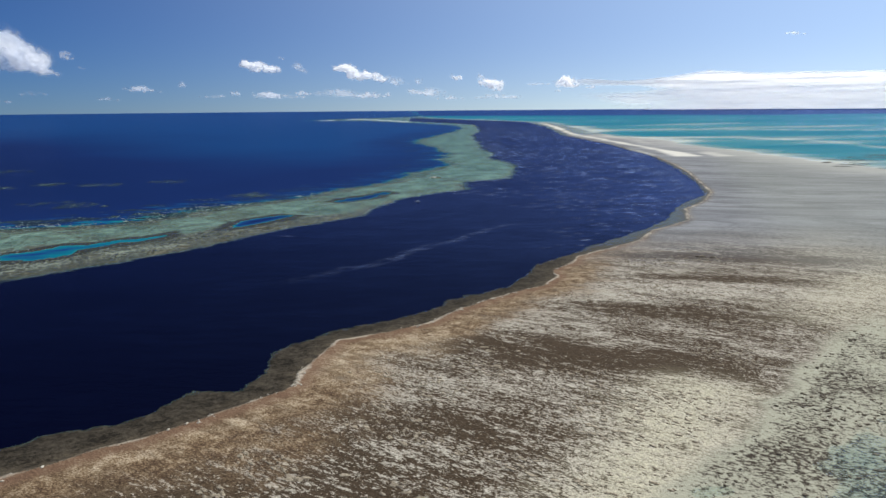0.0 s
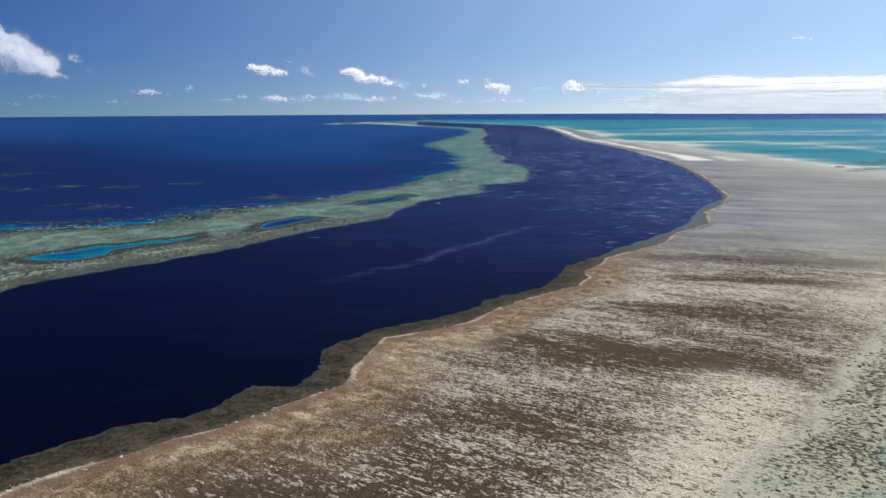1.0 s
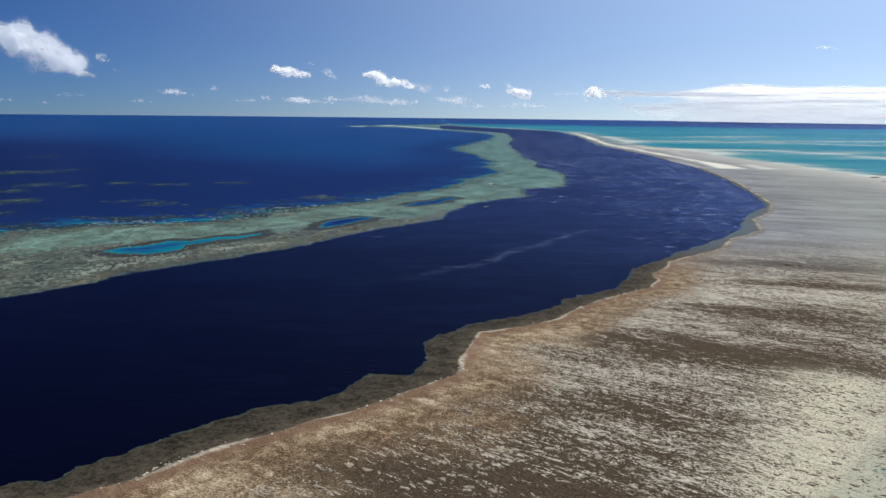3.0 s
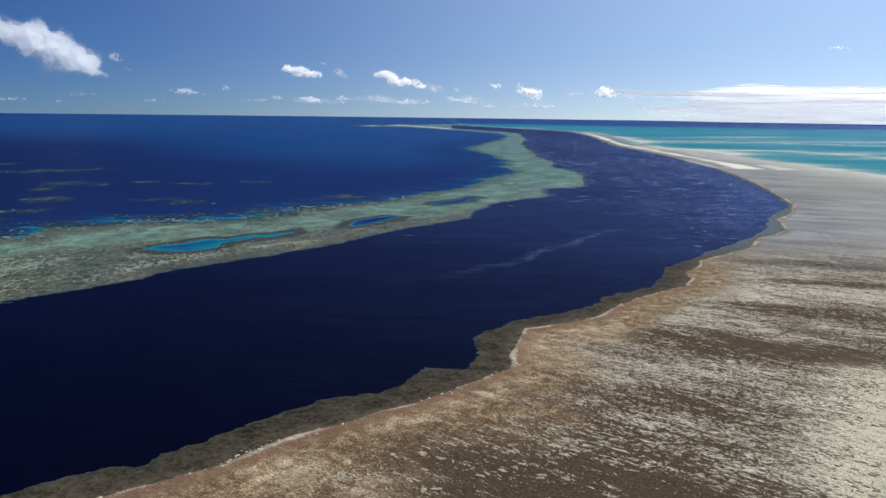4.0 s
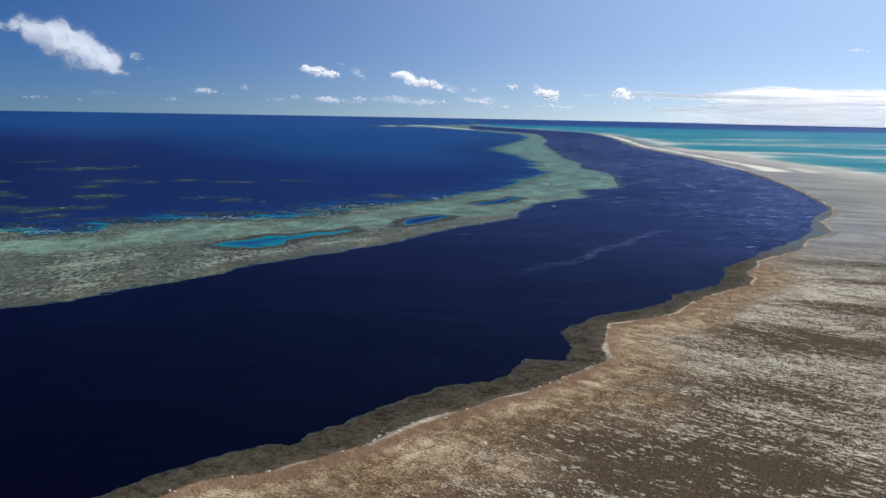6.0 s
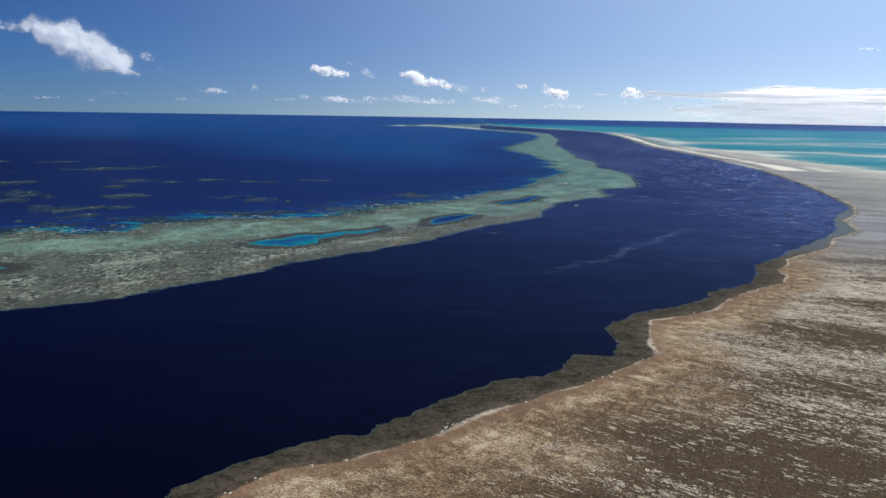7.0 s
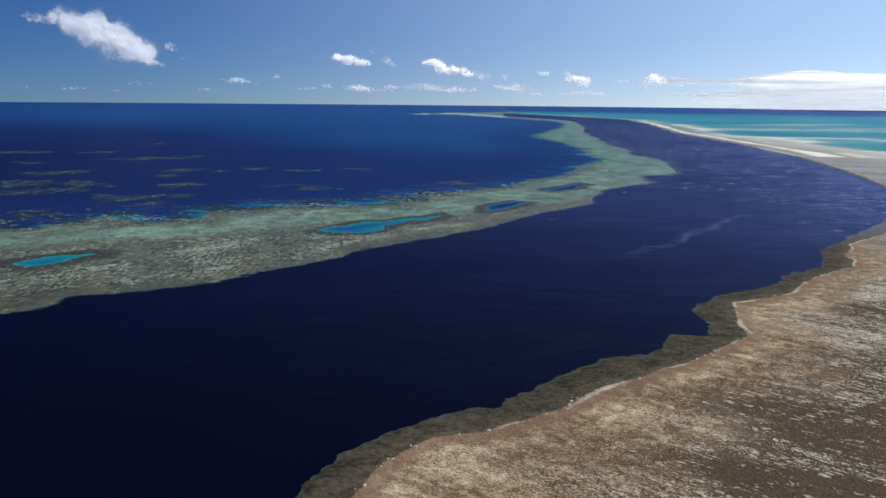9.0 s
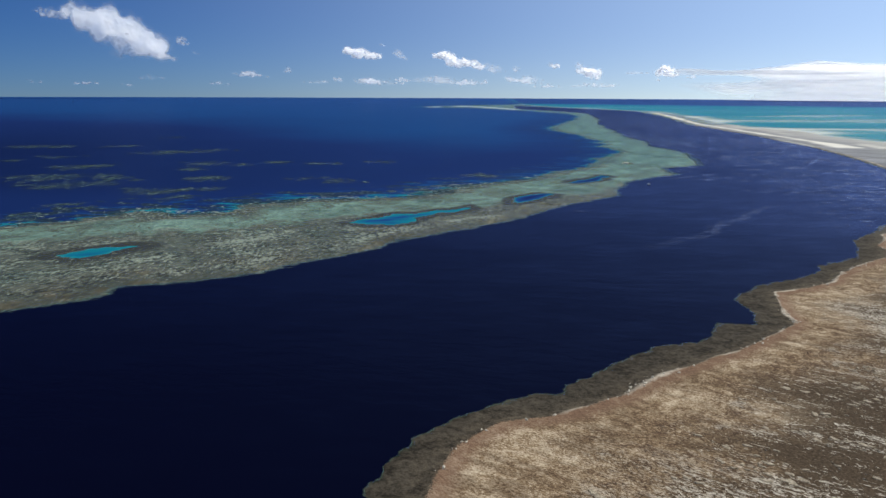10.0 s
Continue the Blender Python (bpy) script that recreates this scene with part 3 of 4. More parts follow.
    deep = 8.6 + 2.0 * step(lagoon, 5, 160) + 0.7 * field(x, y, 260, 3) * step(lagoon, 0, 60) - 4.4 * step(y + 0.9 * x, 250, 1900) * step(lagoon, 10, 200) + 3.6 * step(-x, 100, 800) * (1 - 0.5 * step(y, 1000, 3000))
    # shallower far out, which puts the distance haze into the lagoon's colour
    deep = np.maximum(deep * (1 - 0.36 * step(np.hypot(x, y), 1000, 4200)), 5.7)
    ledge = 2.6 + 4.0 * step(y, 600, 800) + 8.0 * step(field(0.5 * x, y, 13, 4) + np.clip(lagoon / 50, 0, 1), -0.62, -0.1)
    basin = np.maximum(0.8, np.minimum(deep, ledge))
    reef_z = z
    z = np.where(lagoon > 0, -basin, z)
    bars = field(0.35 * x + 0.2 * y, y, 170, 4) + 0.5 * field(0.2 * x, y, 55, 4)
    z = np.where((shallow > 0), -np.clip(0.15 + shallow * 0.016, 0, 1.7) - 2.0 * np.clip(bars + 0.1, -0.9, 1) - 1.8 * step(y + 0.2 * x, 2900, 4500), z)
    bar = np.minimum(to_line(x, y, [(820, 1890), (1050, 1780), (1152, 1590), (1110, 1320)]), to_line(x, y, [(900, 2300), (1300, 2150), (1900, 1700)])) + 25 * field(x, y, 90, 3)
    z = np.where((shallow > 0), np.minimum(z * (1 - 0.75 * np.exp(-(bar / 28.0) ** 2)), -0.12), z)
    z = np.where(pool > 0, np.minimum(z, -3.05 - 0.95 * step(y, 560, 600) - 0.9 * field(x + 40, 2.5 * y, 14, 3) - np.clip(pool * (0.16 + 0.76 * step(y, 560, 600)) * (1 + 0.7 * field(x, 2 * y, 20, 3)), 0, 4.0 + 4.0 * step(y, 560, 600))), z)
    z = np.where(shallow > 0, np.maximum(z, -2.6), z)
    rim_r = np.hypot(x - CENTRE[0], y - CENTRE[1])
    z = z - 4.5 * step(rim_r + 90 * field(0.3 * x, y, 300, 3), 3800, 4150) * (shallow > 0)
    spit_d = to_line(x, y, SPIT) + 8 * field(x, y, 60, 3)
    sand = step(np.interp(y, [1235, 1500, 2900], [26, 12, 14]) - spit_d, 0, 8) * step(rim_r, 0, 10)
    arm = step(34 - to_line(x, y, ARM) + 10 * field(x, y, 90, 3), 0, 16)
    sand2 = step(22 - np.abs(spit_d - 62), 0, 12) * step(-left.astype(float), -0.5, 0) * (channel < 0) * (y > 1200) * step(field(x, y, 120, 3), -0.3, 0.2)
    edge_sand = np.where(shallow <= 0, np.exp(-(np.clip(-shallow, 0, 900) / 95.0) ** 2), np.exp(-(shallow / 25.0) ** 2)) * 0.6 * ~left
    cover = np.clip(np.maximum.reduce([sand, 0.6 * sand2, 0.6 * edge_sand, arm]), 0, 1)
    cover = np.where(shallow > 0, np.maximum(cover, 0.9), cover)
    z = np.where((sand > 0.02) & (channel < 0), np.maximum(z, 0.1 + 0.7 * sand), z)
    z = np.where(arm > 0.02, np.maximum(z, -1.2 + 1.0 * arm), z)
    bed = np.where((lagoon > 0) & (lagoon < 90), np.minimum(reef_z, -0.35), z)
    bed = np.where(channel > 0, np.where(left, -0.12, -0.05), bed)
    return z, dict(lagoon=np.where(channel > 0, -60.0, lagoon), basin=basin, gulf=np.where(rim_r < 4600, channel, -50.0), veil=-bed, bleached=bleached, turf=turf, crest=crest, pale=pale, dark=dark, left=left.astype(float), far=far, sand=cover, shoal=shoal, rim=np.clip(rim, 0, 1) * (1 - step(y, 500, 700)), pit=pit, rubble=np.exp(-(to_line(x, y, [(-101, 172), (-84, 187)]) / 5.0) ** 2) + 0.6 * np.exp(-(to_line(x, y, [(-8, 240), (-7, 252)]) / 4.0) ** 2) - 3.0 * step(-x, 118, 132), dense=dense, across=across, weed=weed)


def spread(fine, coarse, growth, limit):
    """Rising places along one axis: finely spaced within fine, wider within coarse, and ever wider to the limit."""
    (a, b, s), (c, d, w) = fine, coarse
    mid = list(np.arange(a, b, s))
    up, gap = list(np.arange(b, d, w)), w
    while up[-1] < limit:
        gap *= growth
        up.append(up[-1] + gap)
    down, gap = list(np.arange(a - w, c, -w)) or [a - w], w
    while down[-1] > -limit:
        gap *= growth
        down.append(down[-1] - gap)
    return np.array(down[::-1] + mid + up)


def sheet(name, x, y, z, keep, attributes, material):
    """A sheet over the grid x, y with heights z; keep: which of its cells are built."""
    ny, nx = z.shape
    r = np.hypot(x - CENTRE[0], y - CENTRE[1])
    over = r > RIM_R
    k = np.where(over, RIM_R / np.maximum(r, 1), 1.0)
    px, py = CENTRE[0] + (x - CENTRE[0]) * k, CENTRE[1] + (y - CENTRE[1]) * k
    index = np.arange(ny * nx).reshape(ny, nx)
    cells = np.stack([index[:-1, :-1], index[:-1, 1:], index[1:, 1:], index[1:, :-1]], -1)
    out = over[:-1, :-1] & over[:-1, 1:] & over[1:, 1:] & over[1:, :-1]
    cells = cells[keep & ~out]
    used, cells = np.unique(cells, return_inverse=True)
    cells = cells.reshape(-1, 4)
    mesh = bpy.data.meshes.new(name)
    mesh.vertices.add(len(used))
    mesh.vertices.foreach_set("co", np.stack([px.ravel()[used], py.ravel()[used], z.ravel()[used]], 1).astype(np.float32).ravel())
    mesh.loops.add(cells.size)
    mesh.loops.foreach_set("vertex_index", cells.ravel().astype(np.int32))
    mesh.polygons.add(len(cells))
    mesh.polygons.foreach_set("loop_start", np.arange(0, cells.size, 4, dtype=np.int32))
    mesh.update(calc_edges=True)
    mesh.polygons.foreach_set("use_smooth", np.ones(len(cells), bool))
    for key, value in attributes.items():
        mesh.attributes.new(key, "FLOAT", "POINT").data.foreach_set("value", value.ravel()[used].astype(np.float32))
    mesh.materials.append(material)
    return new(name, mesh)


# ---- ground and water ----
GX, GY = np.meshgrid(spread((-200, 190, 1.4), (-440, 330, 3.2), 1.03, 4900), spread((105, 345, 1.4), (60, 780, 3.2), 1.03, 4900))
height, covers = survey(GX, GY)
base = sea_level(GX, GY)
everywhere = np.ones((GX.shape[0] - 1, GX.shape[1] - 1), bool)
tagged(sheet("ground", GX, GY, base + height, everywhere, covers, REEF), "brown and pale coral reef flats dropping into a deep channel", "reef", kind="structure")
bank = to_line(GX, GY, SHORE[:-4])
# wind ruffles the channel beside the bend
CHOP = step(GY, 330, 620) * (1 - 0.75 * step(GY, 1300, 2600)) * (0.22 + 0.78 * np.exp(-(bank / np.interp(GY, [400, 700, 1500], [50, 110, 160])) ** 2)) * (covers["gulf"] > 0)
wet = np.maximum.reduce([-height[:-1, :-1], -height[:-1, 1:], -height[1:, 1:], -height[1:, :-1]]) > -0.02
tagged(sheet("water", GX, GY, base, wet, dict(chop=CHOP, left=covers["left"] * (1 + 1.4 * step(GY, 550, 900)), knoll=1 - 0.8 * step(GY, 640, 860), depth=covers["veil"], gulf=covers["gulf"], lagoon=covers["lagoon"], basin=covers["basin"]), WATER), "dark blue and turquoise sea over coral reefs", "sea", kind="structure")


# ---- clouds ----
def triangles(name, v, f, material, thick=None):
    mesh = bpy.data.meshes.new(name)
    mesh.vertices.add(len(v))
    mesh.vertices.foreach_set("co", v.astype(np.float32).ravel())
    mesh.loops.add(f.size)
    mesh.loops.foreach_set("vertex_index", f.ravel().astype(np.int32))
    mesh.polygons.add(len(f))
    mesh.polygons.foreach_set("loop_start", np.arange(0, f.size, 3, dtype=np.int32))
    mesh.update(calc_edges=True)
    if thick is not None:
        mesh.attributes.new("thick", "FLOAT", "POINT").data.foreach_set("value", thick.astype(np.float32))
    mesh.materials.append(material)
    return new(name, mesh)


def heading(azimuth, elevation, distance=4700.0):
    a, e = radians(azimuth), radians(elevation)
    return np.array((CENTRE[0] + distance * math.sin(a), CENTRE[1] + distance * math.cos(a), 90.4 + distance * math.tan(e)))


def cumulus(azimuth, elevation, width, tall, slope, lumps, seed, label):
    """A heap of billows grown together: a body with a front and a back that thins out at its edges.
    Sizes in degrees as seen from the reef."""
    rng = np.random.RandomState(seed)
    w, h = 4700 * radians(width) / 2, 4700 * radians(tall) / 2
    a = radians(azimuth)
    nu, nv = int(np.clip(w * 0.75, 64, 190)), int(np.clip(h * 1.3, 44, 120))
    u, v = np.meshgrid(np.linspace(-1.3, 1.3, nu), np.linspace(-1.45, 1.45, nv))
    px, pz = u * w, v * h
    turns, shift = (4, 91 * seed) if h > 60 else (3, 91 * seed)
    bend = 0.30 * h
    qx, qz = px + bend * field(px + shift, pz, 0.7 * h, turns, 0.55), pz + bend * field(px + shift + 400, pz, 0.7 * h, turns, 0.55)
    full = {BIG: 0.93, SMALL: 0.55, WISP: 0.32}[label]
    # round heads, larger in the middle, over a flatter foot
    mass, body = np.zeros_like(px), np.zeros_like(px)
    for k in range(lumps + 4):
        cu = float(np.clip(rng.normal(0.06, 0.42), -0.9, 0.9))
        r = h * rng.uniform(0.26, 0.55) * (1.15 - 0.6 * abs(cu))
        cz = h * (rng.uniform(-0.35, 0.45) * (1 - cu ** 2)) - 0.1 * h
        lump = rng.uniform(0.5, 0.95)
        mass = np.maximum(mass, 0.4 * mass + lump * np.exp(-((qx - cu * w) / (max(1.5, 0.42 * w / h) * r)) ** 2 - ((qz - cz) / r) ** 2))
        ball = 1 - ((px - cu * w) / (1.9 * r)) ** 2 - ((pz - cz) / (1.3 * r)) ** 2
        body = np.maximum(body, 0.25 * body + r / h * np.sqrt(np.clip(ball, 0.0, 1.0)))
    mass = mass * (1 + 0.75 * field(qx + 31 * seed, qz, max(0.5 * h, 18.0), turns, 0.5)) * step(1.25 - np.abs(u), 0, 0.4) * step(1.4 - np.abs(v), 0, 0.4)
    mass = mass * (0.45 + 0.55 * step(v, -0.8, -0.2)) + (0.30 * field(px + 77 * seed, pz, max(0.34 * h, 15.0), 4, 0.6) - 0.04) * step(mass, 0.05, 0.4)
    deep = 0.16 * h * body * (1 + 0.5 * field(px + 50 * seed, pz, 0.45 * h, 3)) + 2.0
    thick = full * step(mass, 0.10, SOFT[label]) ** 1.15
    c, s = math.cos(math.atan(slope)), math.sin(math.atan(slope))
    px, pz = px * c + pz * s, pz * c - px * s
    sides = [np.stack([px * math.cos(a) + way * deep * math.sin(a), -px * math.sin(a) + way * deep * math.cos(a), pz], -1).reshape(-1, 3) for way in (-1, 1)]
    q = np.arange(nu * nv).reshape(nv, nu)
    i, j, k, l = q[:-1, :-1].ravel(), q[:-1, 1:].ravel(), q[1:, 1:].ravel(), q[1:, :-1].ravel()
    f = np.concatenate([np.stack([i, j, k], 1), np.stack([i, k, l], 1)])
    f = f[thick.ravel()[f].max(1) > 0.004]
    f = np.concatenate([f, f[:, ::-1] + nu * nv])
    used, f = np.unique(f, return_inverse=True)
    ob = triangles("cumulus_cloud", np.concatenate(sides)[used], f.reshape(-1, 3), CLOUD, np.tile(thick.ravel(), 2)[used])
    ob.data.polygons.foreach_set("use_smooth", np.ones(len(ob.data.polygons), bool))
    ob.location = heading(azimuth, elevation)
    return tagged(ob, label, "cloud", "fair weather clouds")


BIG, SMALL, WISP = "bright white heaped cumulus cloud in blue sky", "small white cumulus cloud low over the sea", "thin wispy shred of white cloud"
SOFT = {BIG: 0.9, SMALL: 1.25, WISP: 1.5}
# azimuth and height of the middle, width and height, all in degrees; slope; heads; kind
CLOUDS_A = (
    (-19.4, 3.9, 8.4, 3.5, 0.40, 34, BIG), (-15.5, 3.5, 1.1, 0.8, 0.3, 7, SMALL), (-14.6, 2.7, 0.7, 0.35, 0.2, 4, WISP), (-2.9, 2.85, 3.7, 1.4, 0.12, 18, BIG),
    (0.0, 2.85, 1.5, 1.1, 0.5, 8, WISP), (-1.3, 3.5, 1.0, 0.35, 0.2, 4, WISP), (4.2, 2.45, 4.7, 1.4, 0.2, 22, BIG), (6.8, 1.9, 3.0, 1.1, 0.2, 12, WISP),
    (5.2, 0.8, 3.2, 0.75, 0.0, 14, SMALL), (11.5, 2.05, 1.0, 0.65, 0.2, 6, SMALL), (14.2, 1.5, 2.2, 1.2, 0.25, 12, BIG))
CLOUDS_B = (
    (13.4, 2.0, 0.6, 0.9, 0.4, 5, WISP), (19.7, 1.6, 1.9, 1.15, 0.05, 10, BIG), (21.4, 1.25, 0.7, 0.45, 0.0, 5, SMALL), (19.1, 1.0, 0.9, 0.35, 0.1, 4, WISP),
    (-10.8, 1.25, 3.3, 0.75, 0.08, 12, SMALL), (-8.2, 1.6, 0.7, 0.6, 0.2, 4, WISP), (-2.4, 0.9, 2.7, 0.75, 0.1, 12, SMALL), (0.0, 1.0, 1.7, 0.55, 0.08, 8, SMALL),
    (-13.2, 0.65, 1.9, 0.5, 0.1, 7, WISP), (-22.0, 0.6, 2.0, 0.42, 0.0, 7, SMALL), (-19.2, 0.5, 0.9, 0.4, 0.0, 4, WISP))
CLOUDS_C = (
    (-4.6, 0.95, 0.9, 0.6, 0.2, 5, WISP), (11.3, 0.55, 2.6, 0.4, 0.0, 8, WISP), (23.6, 0.6, 3.4, 0.4, 0.0, 9, WISP), (8.75, 1.8, 0.6, 0.7, 0.4, 5, WISP),
    (-25.0, 0.65, 1.6, 0.4, 0.05, 6, WISP), (34.6, 4.55, 1.9, 0.34, 0.06, 9, SMALL), (-23.4, 4.95, 4.0, 1.0, 0.14, 12, SMALL), (-17.6, 1.0, 2.2, 0.5, 0.0, 9, WISP),
    (-6.2, 0.8, 2.4, 0.45, 0.0, 9, WISP), (9.2, 0.9, 2.6, 0.5, 0.1, 10, WISP))
# broad faint wisps, added to stand in for the haze band at the horizon
HAZE_WISPS = ((3.0, 0.95, 6.5, 0.95, 0.05, 16, WISP), (9.4, 1.0, 5.5, 0.95, 0.1, 14, WISP), (14.5, 0.65, 5.0, 0.6, 0.0, 14, WISP), (-1.2, 0.75, 5.0, 0.6, 0.0, 12, WISP), (17.2, 1.55, 3.0, 0.45, 0.02, 8, WISP))
for n, (a, e, w, h, slope, lumps, label) in enumerate(CLOUDS_A + CLOUDS_B + CLOUDS_C + HAZE_WISPS):
    cumulus(a, e, w, h, slope, lumps, 307 if n == 0 else 100 + n, label)


def stratus():
    """The long flat bank of cloud that widens along the horizon."""
    nu, nv = 260, 44
    az, k = np.meshgrid(np.linspace(18.5, 62, nu), np.linspace(0, 1, nv))
    top = np.interp(az, [18.5, 21, 24, 27, 29.5, 32, 40, 62], [1.75, 1.85, 1.72, 1.95, 2.35, 2.12, 2.05, 2.4]) + 0.07 * field(az * 40, az * 0, 50, 5)
    low = np.interp(az, [18.5, 21, 24, 62], [1.2, 0.3, -0.5, -0.5])
    el = top + (low - top) * k
    swell = np.sin(np.pi * np.clip(k, 0, 1)) ** 0.5
    streak = field(az * 16, el * 700, 120, 5)
    body = np.clip(k / 0.09, 0, 1) * np.clip((az - 18.5) / 5, 0, 1) * np.clip((62 - az) / 5, 0, 1) * np.maximum(step(az, 22, 30), step(1 - k, 0, 0.5))
    # only thin layers where the bank begins, with open sky between them
    gap = np.exp(-((el - 1.15) / 0.36) ** 2) * (1 - step(az, 23.5, 29)) + 0.5 * (1 - step(az, 20, 31)) * step(1.5 - el, 0, 0.7)
    thick = np.clip(body * (0.90 + 0.12 * streak - 0.95 * gap) * (0.72 + 0.28 * step(el, 0.2, 1.6)), 0, 1)
    sides = []
    for way in (-1, 1):
        far = 4740 + way * 45 * swell * (1 + 0.5 * streak)
        a = np.radians(az)
        sides.append(np.stack([CENTRE[0] + far * np.sin(a), CENTRE[1] + far * np.cos(a), 90.4 + far * np.tan(np.radians(el))], -1).reshape(-1, 3))
    q = np.arange(nu * nv).reshape(nv, nu)
    a, b, c, d = q[:-1, :-1].ravel(), q[:-1, 1:].ravel(), q[1:, 1:].ravel(), q[1:, :-1].ravel()
    f = np.concatenate([np.stack([a, b, c], 1), np.stack([a, c, d], 1)])
    cloud = new("stratus_cloud")
    thin = az.ravel()[f].max(1) < 26.0
    for name, cells, label in (("streamer", f[thin], "thin streaks of cloud with open sky between"), ("bank", f[~thin], "")):
        cells = cells[thick.ravel()[cells].max(1) > 0.004]
        cells = np.concatenate([cells, cells[:, ::-1] + nu * nv])
        used, cells = np.unique(cells, return_inverse=True)
        ob = triangles(name, np.concatenate(sides)[used], cells.reshape(-1, 3), BANK, np.tile(thick.ravel(), 2)[used])
        ob.data.polygons.foreach_set("use_smooth", np.ones(len(ob.data.polygons), bool))
        ob.parent = cloud
        tagged(ob, label)
    return tagged(cloud, "long pale bank of flat cloud above the horizon", "cloud")


stratus()


# ---- reef patches in the lagoon ----
def mound(name, x, y, long, wide, seed, material, tall=0.3, turn=0.0):
    """A low ragged mound that breaks the surface, its foot on the bed below."""
    bm = bmesh.new()
    rings, count = 6, 40
    rows = []
    for i in range(rings + 1):
        k = i / rings
        row = []
        for j in range(count):
            a = 2 * math.pi * j / count
            jag = 1 + 0.55 * noise.fractal(Vector((math.cos(a) * 1.4 + seed, math.sin(a) * 1.4, k)), 1.0, 2.0, 5)
            px, py = k * long * jag * math.cos(a), k * wide * jag * math.sin(a)
            top = 0.06 + tall * (0.6 + 0.5 * noise.noise(Vector((px * 0.12, py * 0.12, seed)))) * (1 - k ** 3)
            row.append(bm.verts.new((px, py, top - (1.6 if i == rings else 0.0))))
        rows.append(row)
    for a, b in zip(rows, rows[1:]):
        for j in range(count):
            bm.faces.new((a[j], b[j], b[(j + 1) % count], a[(j + 1) % count]))
    bmesh.ops.remove_doubles(bm, verts=bm.verts, dist=0.001)
    mesh = bpy.data.meshes.new(name)
    bm.to_mesh(mesh)
    bm.free()
    mesh.materials.append(material)
    reach = np.array([math.hypot(v.co.x / long, v.co.y / wide) for v in mesh.vertices])
    mesh.attributes.new("thick", "FLOAT", "POINT").data.foreach_set("value", (0.62 - 0.80 * reach ** 1.3).astype(np.float32))
    mesh.polygons.foreach_set("use_smooth", np.ones(len(mesh.polygons), bool))
    ob = new(name, mesh)
    ob.matrix_world = pose(x, y, float(sea_level(np.array(x), np.array(y))), 0, 0, turn)
    return ob


PATCHES_A = (
    (-766, 1271, 40, 14), (-720, 1262, 26, 8), (-639, 1054, 22, 12), (-553, 911, 36, 20), (-530, 930, 22, 10), (-542, 791, 38, 16), (-580, 800, 18, 9),
    (-492, 723, 30, 13), (-460, 735, 18, 6), (-469, 783, 24, 8), (-395, 667, 26, 13), (-372, 676, 14, 8), (-509, 1144, 40, 8), (-470, 1150, 24, 7),
    (-450, 1190, 24, 8), (-406, 952, 30, 8), (-409, 879, 22, 7))
PATCHES_B = (
    (-365, 774, 26, 8), (-346, 686, 18, 8), (-320, 966, 22, 6), (-267, 949, 20, 6), (-178, 971, 20, 5), (-228, 748, 20, 7), (-263, 770, 14, 4),
    (-443, 580, 16, 7), (-445, 526, 14, 6), (-360, 631, 14, 5), (-622, 1283, 26, 8), (-602, 1524, 20, 9), (-676, 1001, 18, 6), (-69, 797, 24, 5),
    (-94, 689, 12, 4), (-145, 669, 18, 6))
PATCHES_C = ((742, 960, 16, 9), (770, 985, 22, 8), (800, 1010, 14, 7), (828, 1060, 26, 9), (868, 1120, 18, 10), (905, 1105, 24, 8), (960, 1150, 30, 12), (1010, 1090, 22, 9), (760, 925, 14, 6))
for n, (x, y, long, wide) in enumerate(PATCHES_A + PATCHES_B + PATCHES_C):
    rng = random.Random(n)
    for k in range(3):
        dx, dy, part_size = (0, 0, 1.0) if k == 0 else (rng.uniform(-1.6, 1.6) * long, rng.uniform(-2.2, 2.2) * wide, rng.uniform(0.3, 0.6))
        tagged(mound("patch_reef", x + dx, y + dy, long * 1.25 * part_size, max(wide * 2.8, long * 1.6) * part_size, 40 + n + 50 * k, PATCH, 0.25, 0),
               "dull olive patch of coral just under the surface" if k == 0 else "small dull coral patch beside a larger one", "coral patch", "coral patches in the lagoon")


# ---- whitecaps, painted glints and foam on the channel ----
def flecks(name, places, longs, wides, turns, material):
    """Thin ragged flecks of foam and painted glints lying on the sea."""
    ring = np.array([(math.cos(a), math.sin(a), 0.0) for a in np.linspace(0, 2 * math.pi, 7)[:-1]])
    rng = np.random.RandomState(3)
    n = len(places)
    v = np.tile(ring[None], (n, 1, 1)) * rng.uniform(0.5, 1.1, (n, 6, 1))
    v[..., 0] *= longs[:, None]
    v[..., 1] *= wides[:, None]
    c, s = np.cos(turns)[:, None], np.sin(turns)[:, None]
    v[..., 0], v[..., 1] = v[..., 0] * c - v[..., 1] * s, v[..., 0] * s + v[..., 1] * c
    top = np.concatenate([v, v.mean(1, keepdims=True) + np.array((0, 0, 0.12))], 1) + places[:, None]
    f = np.array([(k, (k + 1) % 6, 6) for k in range(6)])[None] + 7 * np.arange(n)[:, None, None]
    return triangles(name, top.reshape(-1, 3), f.reshape(-1, 3), material, np.tile([0.0] * 6 + [1.0], n))


